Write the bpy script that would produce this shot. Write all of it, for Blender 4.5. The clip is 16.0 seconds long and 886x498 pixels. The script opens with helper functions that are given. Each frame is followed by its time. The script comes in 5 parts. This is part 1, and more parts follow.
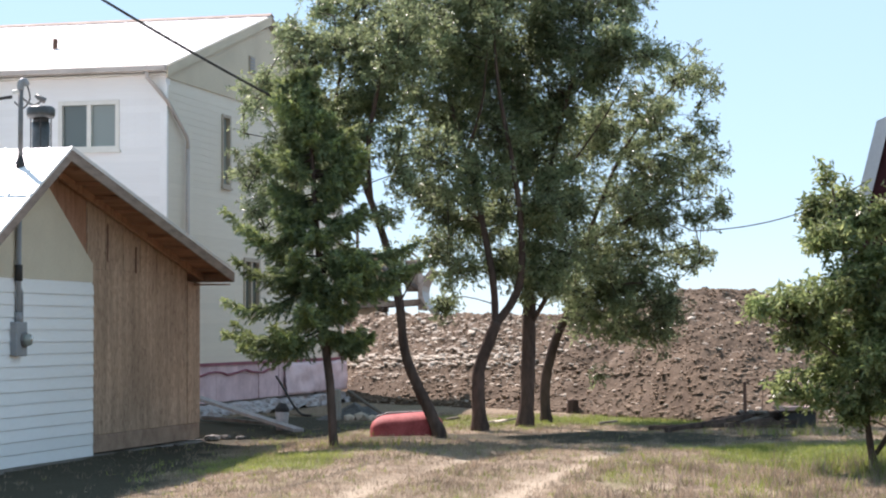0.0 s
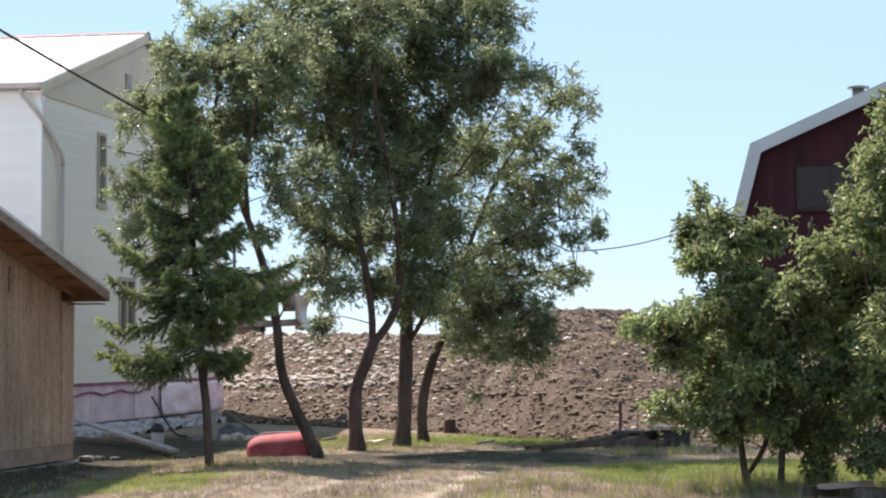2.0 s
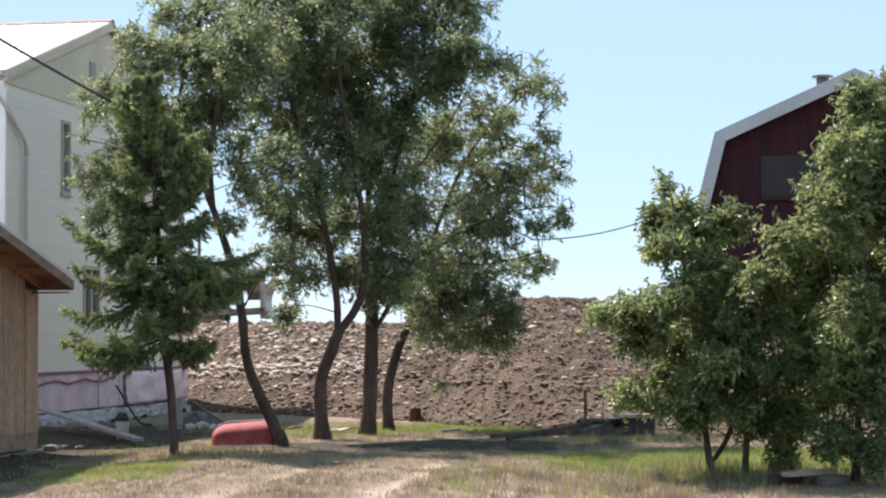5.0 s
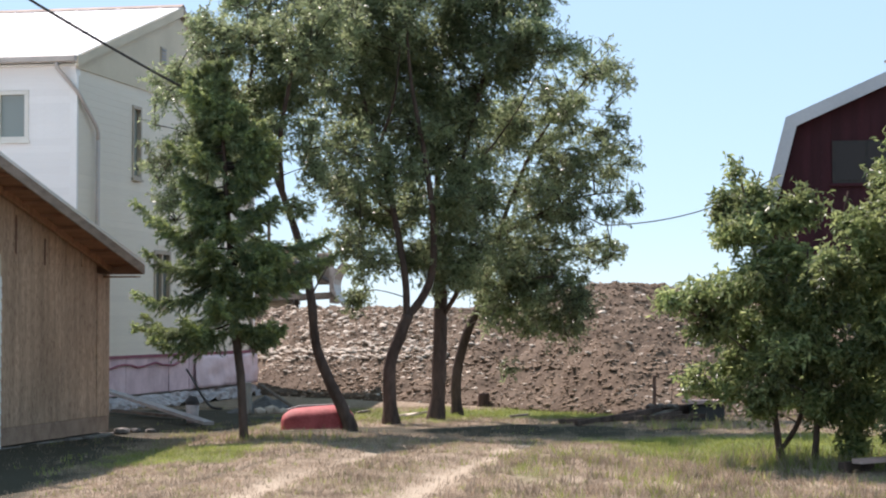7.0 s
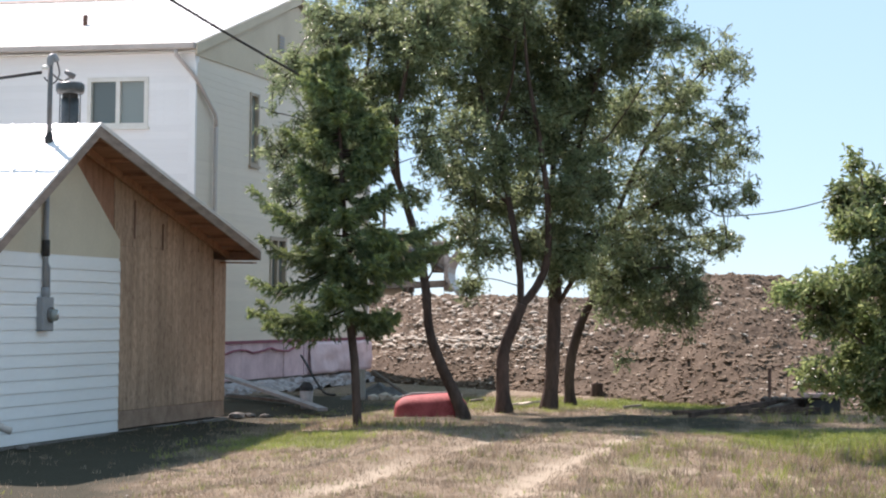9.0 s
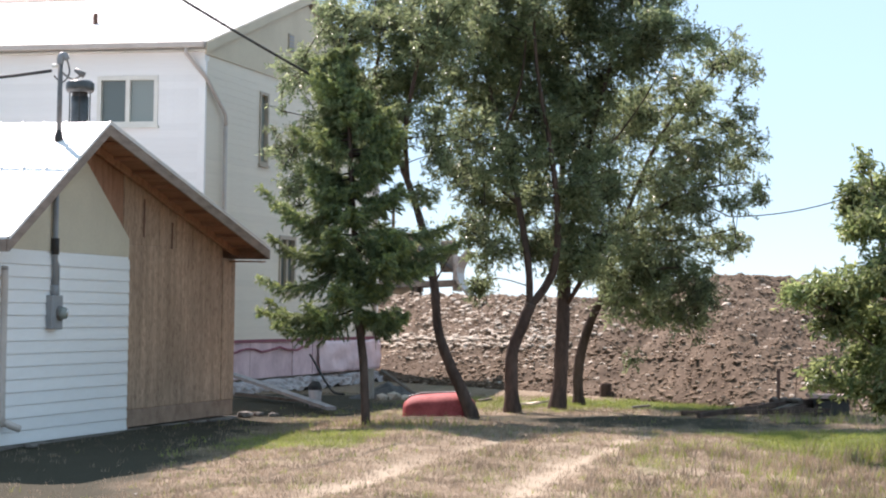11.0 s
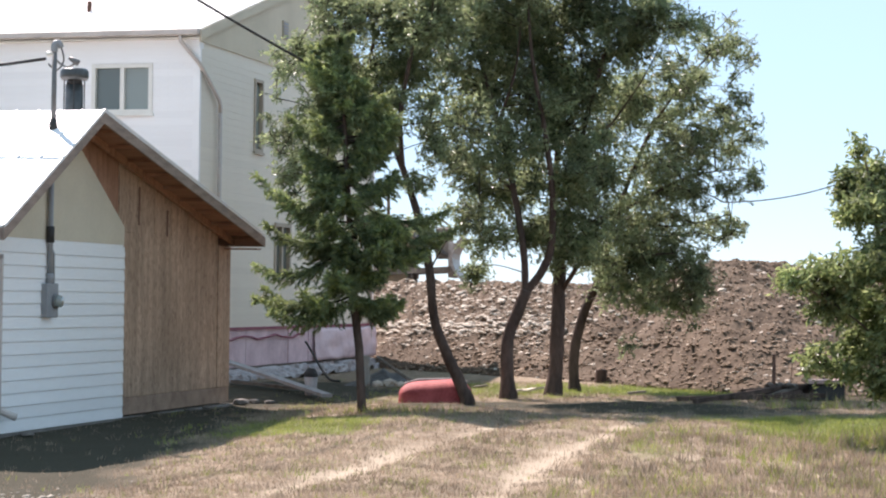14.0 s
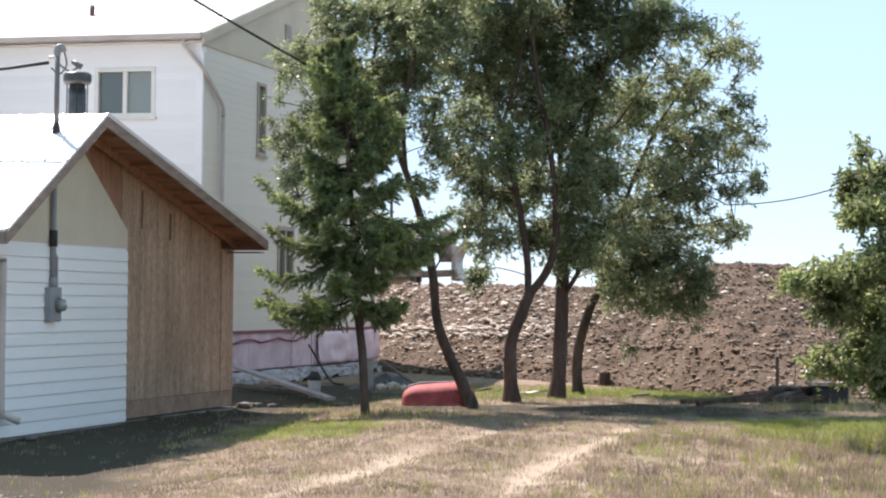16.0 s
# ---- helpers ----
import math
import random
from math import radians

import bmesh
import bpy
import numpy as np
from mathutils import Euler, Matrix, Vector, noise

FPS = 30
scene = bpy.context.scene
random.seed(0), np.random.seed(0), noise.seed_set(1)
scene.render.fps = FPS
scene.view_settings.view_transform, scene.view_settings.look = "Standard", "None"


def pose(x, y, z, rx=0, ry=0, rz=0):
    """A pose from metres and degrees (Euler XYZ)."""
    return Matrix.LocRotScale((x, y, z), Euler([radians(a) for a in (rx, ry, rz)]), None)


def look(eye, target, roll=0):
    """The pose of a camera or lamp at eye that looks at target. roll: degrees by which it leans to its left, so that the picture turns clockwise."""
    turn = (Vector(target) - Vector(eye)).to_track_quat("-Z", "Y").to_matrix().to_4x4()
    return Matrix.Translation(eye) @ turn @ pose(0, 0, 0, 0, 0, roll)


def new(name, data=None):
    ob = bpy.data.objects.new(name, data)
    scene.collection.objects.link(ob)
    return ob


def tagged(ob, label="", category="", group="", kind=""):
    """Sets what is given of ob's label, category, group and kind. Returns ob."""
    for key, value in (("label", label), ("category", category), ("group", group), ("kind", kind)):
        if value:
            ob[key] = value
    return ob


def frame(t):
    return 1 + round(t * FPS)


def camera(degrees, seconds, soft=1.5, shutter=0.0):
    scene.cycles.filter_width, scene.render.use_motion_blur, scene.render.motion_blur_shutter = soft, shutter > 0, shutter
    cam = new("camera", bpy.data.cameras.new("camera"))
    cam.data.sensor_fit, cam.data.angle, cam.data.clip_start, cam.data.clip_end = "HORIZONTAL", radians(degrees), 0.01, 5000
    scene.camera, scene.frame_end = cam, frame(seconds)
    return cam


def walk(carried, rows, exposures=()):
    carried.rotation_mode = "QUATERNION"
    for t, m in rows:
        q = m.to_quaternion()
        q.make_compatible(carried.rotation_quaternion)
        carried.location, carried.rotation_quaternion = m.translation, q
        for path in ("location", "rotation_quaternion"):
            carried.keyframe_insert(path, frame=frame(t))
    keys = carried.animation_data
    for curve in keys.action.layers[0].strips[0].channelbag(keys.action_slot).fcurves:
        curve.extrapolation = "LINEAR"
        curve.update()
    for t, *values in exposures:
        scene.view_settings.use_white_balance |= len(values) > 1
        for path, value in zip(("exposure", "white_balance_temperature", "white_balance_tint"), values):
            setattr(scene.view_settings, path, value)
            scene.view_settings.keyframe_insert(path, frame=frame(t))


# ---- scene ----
# ---- camera and its walk ----
cam = camera(25.0, 16.0, soft=2.1)
EYE = (0.0, 0.0, 1.6)
# seconds and the turn of the camera, which stands at one spot
TURNS = [
    (0.0, 92.332, 0.174, -0.982),
    (0.5, 92.855, -0.320, -2.079),
    (1.0, 92.868, -0.098, -2.649),
    (1.5, 92.988, 0.068, -3.471),
    (2.0, 92.891, 0.159, -4.496),
    (2.5, 92.876, 0.206, -5.165),
    (3.0, 92.805, 0.263, -5.179),
    (3.5, 92.752, 0.270, -5.309),
    (4.0, 92.757, 0.227, -5.554),
    (6.5, 92.155, 0.008, -4.513),
    (7.0, 92.135, 0.013, -3.519),
    (7.5, 92.556, 0.244, -2.711),
    (8.0, 92.395, -0.276, -1.953),
    (8.5, 91.805, -0.512, -0.495),
    (11.0, 91.778, -0.904, -0.003),
    (11.5, 91.488, -0.807, -0.048),
    (12.0, 91.409, -0.757, -0.010),
    (12.5, 91.556, -0.751, 0.013),
    (13.0, 91.579, -0.651, 0.079),
    (13.5, 91.557, -0.671, -0.118),
    (14.0, 91.399, -0.689, -0.131),
    (14.5, 91.583, -0.577, -0.142),
    (15.0, 91.500, -0.585, -0.095),
    (15.5, 91.505, -0.584, -0.139),
    (16.0, 91.487, -0.583, -0.041),
]
walk(cam, [(t, pose(*EYE, rx, ry, rz)) for t, rx, ry, rz in TURNS],
     exposures=[(0.0, 1.02, 6560, 24), (0.5, 1.02, 6560, 24), (2.0, 0.97, 6560, 24), (4.0, 0.95, 6560, 24), (8.5, 0.92, 6560, 24), (11.0, 1.12, 6640, 25), (16.0, 1.12, 6640, 25)])

# ---- world and sun ----
SUN_FROM = Vector((-0.44, 0.70, 1.0)).normalized()
world = bpy.data.worlds.new("sky")
scene.world = world
world.use_nodes = True
wn, wl = world.node_tree.nodes, world.node_tree.links
sky = wn.new("ShaderNodeTexSky")
sky.sky_type = "NISHITA"
sky.sun_disc = False
sky.sun_elevation = math.asin(SUN_FROM.z)
sky.sun_rotation = math.atan2(SUN_FROM.x, SUN_FROM.y)
sky.altitude, sky.air_density, sky.dust_density, sky.ozone_density = 600, 0.8, 0.0, 2.0
wn["Background"].inputs["Strength"].default_value = 0.115
haze = wn.new("ShaderNodeMix")
haze.data_type = "RGBA"
haze.inputs["Factor"].default_value = 0.78
haze.inputs["B"].default_value = (2.35, 3.75, 4.45, 1)  # even summer haze over the clear sky
wl.new(sky.outputs[0], haze.inputs["A"])
wl.new(haze.outputs["Result"], wn["Background"].inputs["Color"])

sun_data = bpy.data.lights.new("sun", "SUN")
sun_data.energy, sun_data.angle, sun_data.color = 5.0, radians(0.53), (1.0, 0.95, 0.87)
sun = new("sun", sun_data)
sun.matrix_world = look(SUN_FROM * 60, (0, 0, 0))


# ---- materials ----
def material(name, colour, second=None, rough=0.8, scale=4.0, fine=40.0, mix=0.5, bump=0.2, metal=0.0,
             island=0.0, piece=0.0, stretch=(1, 1, 1), spec=0.3):
    """Two-scale varied surface: stains at `scale`, grain at `fine`; island/piece: brightness spread by mesh island or object."""
    m = bpy.data.materials.new(name)
    m.use_nodes = True
    n, l = m.node_tree.nodes, m.node_tree.links
    b = n["Principled BSDF"]
    b.inputs["Metallic"].default_value = metal
    b.inputs["Specular IOR Level"].default_value = spec
    second = second or tuple(c * 0.7 for c in colour)
    co = n.new("ShaderNodeTexCoord")
    mp = n.new("ShaderNodeMapping")
    mp.inputs["Scale"].default_value = stretch
    l.new(co.outputs["Object"], mp.inputs["Vector"])
    big, small = n.new("ShaderNodeTexNoise"), n.new("ShaderNodeTexNoise")
    for t, s in ((big, scale), (small, fine)):
        t.inputs["Scale"].default_value = s
        t.inputs["Detail"].default_value = 6
        l.new(mp.outputs[0], t.inputs["Vector"])
    add = n.new("ShaderNodeMath")
    add.operation = "MULTIPLY_ADD"
    add.inputs[1].default_value = 0.45
    l.new(small.outputs[0], add.inputs[0])
    l.new(big.outputs[0], add.inputs[2])
    ramp = n.new("ShaderNodeMapRange")
    ramp.inputs["From Min"].default_value, ramp.inputs["From Max"].default_value = 0.72 - 0.4 * mix, 0.72 + 0.4 * mix
    l.new(add.outputs[0], ramp.inputs["Value"])
    mx = n.new("ShaderNodeMix")
    mx.data_type = "RGBA"
    mx.inputs["A"].default_value, mx.inputs["B"].default_value = (*colour, 1), (*second, 1)
    l.new(ramp.outputs[0], mx.inputs["Factor"])
    out = mx.outputs["Result"]
    if island or piece:
        src = n.new("ShaderNodeNewGeometry").outputs["Random Per Island"] if island else n.new("ShaderNodeObjectInfo").outputs["Random"]
        amount = island or piece
        r2 = n.new("ShaderNodeMapRange")
        r2.inputs["To Min"].default_value, r2.inputs["To Max"].default_value = 1 - amount, 1 + amount
        l.new(src, r2.inputs["Value"])
        hs = n.new("ShaderNodeHueSaturation")
        l.new(r2.outputs[0], hs.inputs["Value"])
        l.new(out, hs.inputs["Color"])
        out = hs.outputs[0]
    l.new(out, b.inputs["Base Color"])
    rr = n.new("ShaderNodeMapRange")
    rr.inputs["To Min"].default_value, rr.inputs["To Max"].default_value = max(rough - 0.12, 0.03), min(rough + 0.1, 1)
    l.new(small.outputs[0], rr.inputs["Value"])
    l.new(rr.outputs[0], b.inputs["Roughness"])
    if bump:
        bp = n.new("ShaderNodeBump")
        bp.inputs["Strength"].default_value, bp.inputs["Distance"].default_value = bump, 0.02
        l.new(add.outputs[0], bp.inputs["Height"])
        l.new(bp.outputs[0], b.inputs["Normal"])
    return m


def leaf_material(name, colour, second, spread, gloss=0.35, glow=0.5):
    """Thin leaf: diffuse, light passing through, and a waxy gloss; the tint varies leaf by leaf."""
    m = bpy.data.materials.new(name)
    m.use_nodes = True
    n, l = m.node_tree.nodes, m.node_tree.links
    b = n["Principled BSDF"]
    b.inputs["Roughness"].default_value = gloss
    b.inputs["Specular IOR Level"].default_value = 0.5
    geo = n.new("ShaderNodeNewGeometry")
    mx = n.new("ShaderNodeMix")
    mx.data_type = "RGBA"
    mx.inputs["A"].default_value, mx.inputs["B"].default_value = (*colour, 1), (*second, 1)
    l.new(geo.outputs["Random Per Island"], mx.inputs["Factor"])
    no = n.new("ShaderNodeTexNoise")
    no.inputs["Scale"].default_value = 1.3
    co = n.new("ShaderNodeTexCoord")
    l.new(co.outputs["Object"], no.inputs["Vector"])
    r = n.new("ShaderNodeMapRange")
    r.inputs["From Min"].default_value, r.inputs["From Max"].default_value = 0.3, 0.7
    r.inputs["To Min"].default_value, r.inputs["To Max"].default_value = 1 - spread, 1 + spread
    l.new(no.outputs[0], r.inputs["Value"])
    hs = n.new("ShaderNodeHueSaturation")
    l.new(r.outputs[0], hs.inputs["Value"])
    l.new(mx.outputs["Result"], hs.inputs["Color"])
    l.new(hs.outputs[0], b.inputs["Base Color"])
    tr = n.new("ShaderNodeBsdfTranslucent")
    hs2 = n.new("ShaderNodeHueSaturation")
    hs2.inputs["Hue"].default_value, hs2.inputs["Saturation"].default_value, hs2.inputs["Value"].default_value = 0.49, 1.05, 1.4
    l.new(hs.outputs[0], hs2.inputs["Color"])
    l.new(hs2.outputs[0], tr.inputs["Color"])
    mix = n.new("ShaderNodeMixShader")
    mix.inputs[0].default_value = glow
    l.new(b.outputs[0], mix.inputs[1])
    l.new(tr.outputs[0], mix.inputs[2])
    l.new(mix.outputs[0], n["Material Output"].inputs["Surface"])
    return m


def glass_material(name, tint, rough=0.04, spec=0.6):
    m = bpy.data.materials.new(name)
    m.use_nodes = True
    b = m.node_tree.nodes["Principled BSDF"]
    b.inputs["Base Color"].default_value = (*tint, 1)
    b.inputs["Roughness"].default_value = rough
    b.inputs["Specular IOR Level"].default_value = spec
    return m


def osb_material():
    """Flake board: short upright chips of several browns, weather stains and a dry matt face."""
    m = bpy.data.materials.new("flake_board")
    m.use_nodes = True
    n, l = m.node_tree.nodes, m.node_tree.links
    b = n["Principled BSDF"]
    b.inputs["Roughness"].default_value = 0.85
    b.inputs["Specular IOR Level"].default_value = 0.15
    co = n.new("ShaderNodeTexCoord")
    mp = n.new("ShaderNodeMapping")
    mp.inputs["Scale"].default_value = (1, 1, 0.42)
    l.new(co.outputs["Object"], mp.inputs["Vector"])
    warp = n.new("ShaderNodeTexNoise")
    warp.inputs["Scale"].default_value = 9
    l.new(mp.outputs[0], warp.inputs["Vector"])
    shift = n.new("ShaderNodeMix")
    shift.data_type = "VECTOR"
    shift.inputs["Factor"].default_value = 0.06
    l.new(mp.outputs[0], shift.inputs["A"])
    l.new(warp.outputs["Color"], shift.inputs["B"])
    chips = n.new("ShaderNodeTexVoronoi")
    chips.inputs["Scale"].default_value = 34
    l.new(shift.outputs["Result"], chips.inputs["Vector"])
    sep = n.new("ShaderNodeSeparateColor")
    l.new(chips.outputs["Color"], sep.inputs[0])
    ramp = n.new("ShaderNodeValToRGB")
    e = ramp.color_ramp.elements
    e[0].position, e[0].color = 0.0, (0.33, 0.215, 0.152, 1)
    e[1].position, e[1].color = 1.0, (0.50, 0.345, 0.245, 1)
    mid = e.new(0.35)
    mid.color = (0.425, 0.287, 0.20, 1)
    l.new(sep.outputs["Red"], ramp.inputs["Fac"])
    stain = n.new("ShaderNodeTexNoise")
    stain.inputs["Scale"].default_value, stain.inputs["Detail"].default_value = 1.6, 7
    l.new(mp.outputs[0], stain.inputs["Vector"])
    rng = n.new("ShaderNodeMapRange")
    rng.inputs["From Min"].default_value, rng.inputs["From Max"].default_value = 0.3, 0.7
    rng.inputs["To Min"].default_value, rng.inputs["To Max"].default_value = 0.82, 1.12
    l.new(stain.outputs[0], rng.inputs["Value"])
    mp2 = n.new("ShaderNodeMapping")
    mp2.inputs["Scale"].default_value = (7, 7, 0.35)
    l.new(co.outputs["Object"], mp2.inputs["Vector"])
    streak = n.new("ShaderNodeTexNoise")
    streak.inputs["Scale"].default_value, streak.inputs["Detail"].default_value = 1.3, 5
    l.new(mp2.outputs[0], streak.inputs["Vector"])
    rng2 = n.new("ShaderNodeMapRange")
    rng2.inputs["From Min"].default_value, rng2.inputs["From Max"].default_value = 0.3, 0.65
    rng2.inputs["To Min"].default_value, rng2.inputs["To Max"].default_value = 0.78, 1.1
    l.new(streak.outputs[0], rng2.inputs["Value"])
    both = n.new("ShaderNodeMath")
    both.operation = "MULTIPLY"
    l.new(rng.outputs[0], both.inputs[0])
    l.new(rng2.outputs[0], both.inputs[1])
    hs = n.new("ShaderNodeHueSaturation")
    l.new(both.outputs[0], hs.inputs["Value"])
    l.new(ramp.outputs["Color"], hs.inputs["Color"])
    l.new(hs.outputs[0], b.inputs["Base Color"])
    bp = n.new("ShaderNodeBump")
    bp.inputs["Strength"].default_value, bp.inputs["Distance"].default_value = 0.3, 0.006
    l.new(sep.outputs["Green"], bp.inputs["Height"])
    l.new(bp.outputs[0], b.inputs["Normal"])
    return m


def ground_material():
    """Yard: dry grass, green patches, bare wheel tracks and painted shade, told by the mesh's cover values."""
    m = bpy.data.materials.new("yard_ground")
    m.use_nodes = True
    n, l = m.node_tree.nodes, m.node_tree.links
    b = n["Principled BSDF"]
    b.inputs["Roughness"].default_value = 0.95
    b.inputs["Specular IOR Level"].default_value = 0.1
    co = n.new("ShaderNodeTexCoord")
    at = n.new("ShaderNodeAttribute")
    at.attribute_name = "cover"
    sep = n.new("ShaderNodeSeparateColor")
    l.new(at.outputs["Color"], sep.inputs[0])

    def noise_node(s):
        t = n.new("ShaderNodeTexNoise")
        t.inputs["Scale"].default_value, t.inputs["Detail"].default_value = s, 8
        l.new(co.outputs["Object"], t.inputs["Vector"])
        return t.outputs[0]

    def blend(f, a, c):
        x = n.new("ShaderNodeMix")
        x.data_type = "RGBA"
        for key, v in (("Factor", f), ("A", a), ("B", c)):
            if isinstance(v, tuple):
                x.inputs[key].default_value = (*v, 1)
            else:
                l.new(v, x.inputs[key])
        return x.outputs["Result"]

    def spread(v, lo, hi):
        r = n.new("ShaderNodeMapRange")
        r.inputs["From Min"].default_value, r.inputs["From Max"].default_value = lo, hi
        l.new(v, r.inputs["Value"])
        return r.outputs[0]

    big, mid, fine = noise_node(0.9), noise_node(6), noise_node(55)
    straw = blend(spread(mid, 0.35, 0.65), (0.205, 0.152, 0.105), (0.345, 0.275, 0.203))
    straw = blend(spread(fine, 0.4, 0.7), straw, (0.155, 0.118, 0.08))
    green = blend(spread(fine, 0.35, 0.65), (0.08, 0.10, 0.03), (0.155, 0.175, 0.06))
    dirt = blend(spread(fine, 0.3, 0.7), (0.45, 0.375, 0.285), (0.29, 0.23, 0.165))
    c = blend(sep.outputs["Green"], straw, green)
    # blue cover: shade painted into the yard colour as near-black earth
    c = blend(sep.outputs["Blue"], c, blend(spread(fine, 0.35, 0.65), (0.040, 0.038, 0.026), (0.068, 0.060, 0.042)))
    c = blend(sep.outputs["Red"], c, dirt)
    l.new(c, b.inputs["Base Color"])
    bp = n.new("ShaderNodeBump")
    bp.inputs["Strength"].default_value, bp.inputs["Distance"].default_value = 0.6, 0.03
    l.new(fine, bp.inputs["Height"])
    l.new(bp.outputs[0], b.inputs["Normal"])
    return m


M_GROUND = ground_material()
M_SOIL = material("dug_soil", (0.135, 0.10, 0.072), (0.078, 0.056, 0.040), rough=0.95, scale=1.6, fine=14, mix=0.4, bump=0.9, spec=0.1)
M_CLOD = material("soil_clod", (0.25, 0.186, 0.135), (0.155, 0.112, 0.078), rough=0.95, scale=5, fine=30, bump=0.6, piece=0.3, spec=0.1)
M_CLODS = material("soil_clods", (0.285, 0.213, 0.153), (0.155, 0.112, 0.08), rough=0.95, scale=5, fine=30, bump=0.6, island=0.35, spec=0.1)
M_STONE = material("pale_stone", (0.58, 0.51, 0.43), (0.42, 0.35, 0.28), rough=0.9, scale=6, fine=40, bump=0.5, piece=0.2, spec=0.2)
M_STONES = material("pale_stones", (0.54, 0.47, 0.39), (0.38, 0.31, 0.245), rough=0.9, scale=6, fine=40, bump=0.5, island=0.25, spec=0.2)
M_VINYL = material("white_siding", (0.87, 0.865, 0.85), (0.79, 0.775, 0.755), rough=0.55, scale=1.2, fine=25, mix=0.8, bump=0.04, piece=0.03)
# siding of the house gable, warmer and somewhat darker than M_VINYL
M_GABLE_VINYL = material("gable_siding", (0.74, 0.675, 0.565), (0.65, 0.59, 0.49), rough=0.55, scale=1.0, fine=25, mix=0.8, bump=0.04, piece=0.03)
M_BEIGE = material("beige_panel", (0.61, 0.54, 0.415), (0.53, 0.465, 0.355), rough=0.75, scale=1.2, fine=30, bump=0.1)
M_ROOF = material("white_metal_roof", (0.82, 0.81, 0.80), (0.72, 0.70, 0.69), rough=0.5, scale=0.7, fine=12, mix=0.8, bump=0.03)
M_TRIM = material("weathered_trim", (0.35, 0.265, 0.22), (0.20, 0.15, 0.122), rough=0.8, scale=3, fine=30, bump=0.15, stretch=(1, 1, 4))
M_GUTTER = material("taupe_metal", (0.54, 0.48, 0.435), (0.44, 0.385, 0.345), rough=0.5, scale=2, fine=30, bump=0.05)
M_PLANK = osb_material()
M_FLUE = material("dull_flue_steel", (0.10, 0.105, 0.105), (0.05, 0.055, 0.055), rough=0.35, metal=0.5, scale=5, fine=30, bump=0.04)
M_DAMP = material("damp_stained_board", (0.40, 0.275, 0.20), (0.27, 0.18, 0.132), rough=0.9, scale=5, fine=30, bump=0.3, spec=0.15)
M_REDPLANK = material("faded_red_plank", (0.52, 0.37, 0.33), (0.38, 0.26, 0.23), rough=0.95, scale=3, fine=25, bump=0.3, spec=0.1)
M_SOFFIT = material("orange_plywood", (0.39, 0.21, 0.135), (0.25, 0.125, 0.076), rough=0.8, scale=2.5, fine=20, bump=0.2, stretch=(0.6, 4, 1), piece=0.1)
M_CONCRETE = material("concrete", (0.40, 0.38, 0.35), (0.27, 0.25, 0.22), rough=0.95, scale=4, fine=40, bump=0.4)
# concrete with the shade at the shed's foot put into its colour
M_FOOTING = material("shaded_concrete", (0.24, 0.215, 0.195), (0.12, 0.108, 0.093), rough=0.95, scale=3, fine=30, bump=0.5)
M_PINK = material("pink_foam", (0.74, 0.56, 0.58), (0.56, 0.40, 0.43), rough=0.85, scale=2.4, fine=14, bump=0.25, piece=0.06)
M_MEMBRANE = material("pale_membrane", (0.77, 0.60, 0.62), (0.60, 0.45, 0.475), rough=0.6, scale=2.4, fine=14, bump=0.3)
M_PINK_DARK = material("plum_tape", (0.22, 0.06, 0.09), (0.32, 0.11, 0.14), rough=0.7, scale=3, fine=20, bump=0.2)
M_PLASTIC = material("dusty_sheeting", (0.42, 0.385, 0.38), (0.20, 0.18, 0.175), rough=0.45, scale=4, fine=18, bump=0.5, spec=0.5)
M_FRAME_TAN = material("tan_frame", (0.42, 0.36, 0.28), (0.36, 0.30, 0.23), rough=0.6, bump=0.05)
M_FRAME = material("cream_frame", (0.76, 0.74, 0.68), (0.68, 0.66, 0.60), rough=0.5, bump=0.03)
M_GLASS = glass_material("window_glass", (0.12, 0.14, 0.13))
M_GLASS_PALE = glass_material("screened_glass", (0.24, 0.27, 0.25))
M_GLASS_DIM = glass_material("dusty_dark_glass", (0.05, 0.045, 0.045), 0.4, 0.12)
M_STEEL = material("galvanised_steel", (0.21, 0.20, 0.195), (0.13, 0.125, 0.12), rough=0.5, metal=0.3, scale=6, fine=40, bump=0.05)
M_GREYBOX = material("grey_enamel", (0.30, 0.31, 0.32), (0.24, 0.25, 0.26), rough=0.5, bump=0.05)
M_DARK = material("dark_rubber", (0.03, 0.03, 0.032), (0.05, 0.045, 0.04), rough=0.7, bump=0.1)
M_BARN = material("barn_red", (0.055, 0.012, 0.018), (0.036, 0.008, 0.012), rough=0.75, scale=1.5, fine=20, bump=0.15, stretch=(4, 4, 0.6), piece=0.12)
M_BARN_TRIM = material("barn_trim_metal", (0.56, 0.57, 0.60), (0.46, 0.47, 0.50), rough=0.5, scale=1, fine=20, bump=0.05)
M_BARK = material("rough_bark", (0.125, 0.086, 0.07), (0.05, 0.036, 0.030), rough=0.95, scale=6, fine=34, mix=0.5, bump=1.0, stretch=(1, 1, 0.3), spec=0.1)
M_TWIG = material("twig_bark", (0.06, 0.045, 0.036), (0.035, 0.026, 0.022), rough=0.95, scale=6, fine=30, bump=0.5, spec=0.1)
M_LEAF = leaf_material("tree_leaf", (0.112, 0.153, 0.078), (0.265, 0.305, 0.165), 0.4, gloss=0.33, glow=0.52)
M_LEAF_BUSH = leaf_material("bush_leaf", (0.090, 0.132, 0.052), (0.255, 0.295, 0.132), 0.45, gloss=0.38, glow=0.52)
M_NEEDLE = leaf_material("spruce_needles", (0.112, 0.158, 0.082), (0.225, 0.27, 0.132), 0.4, gloss=0.55, glow=0.4)
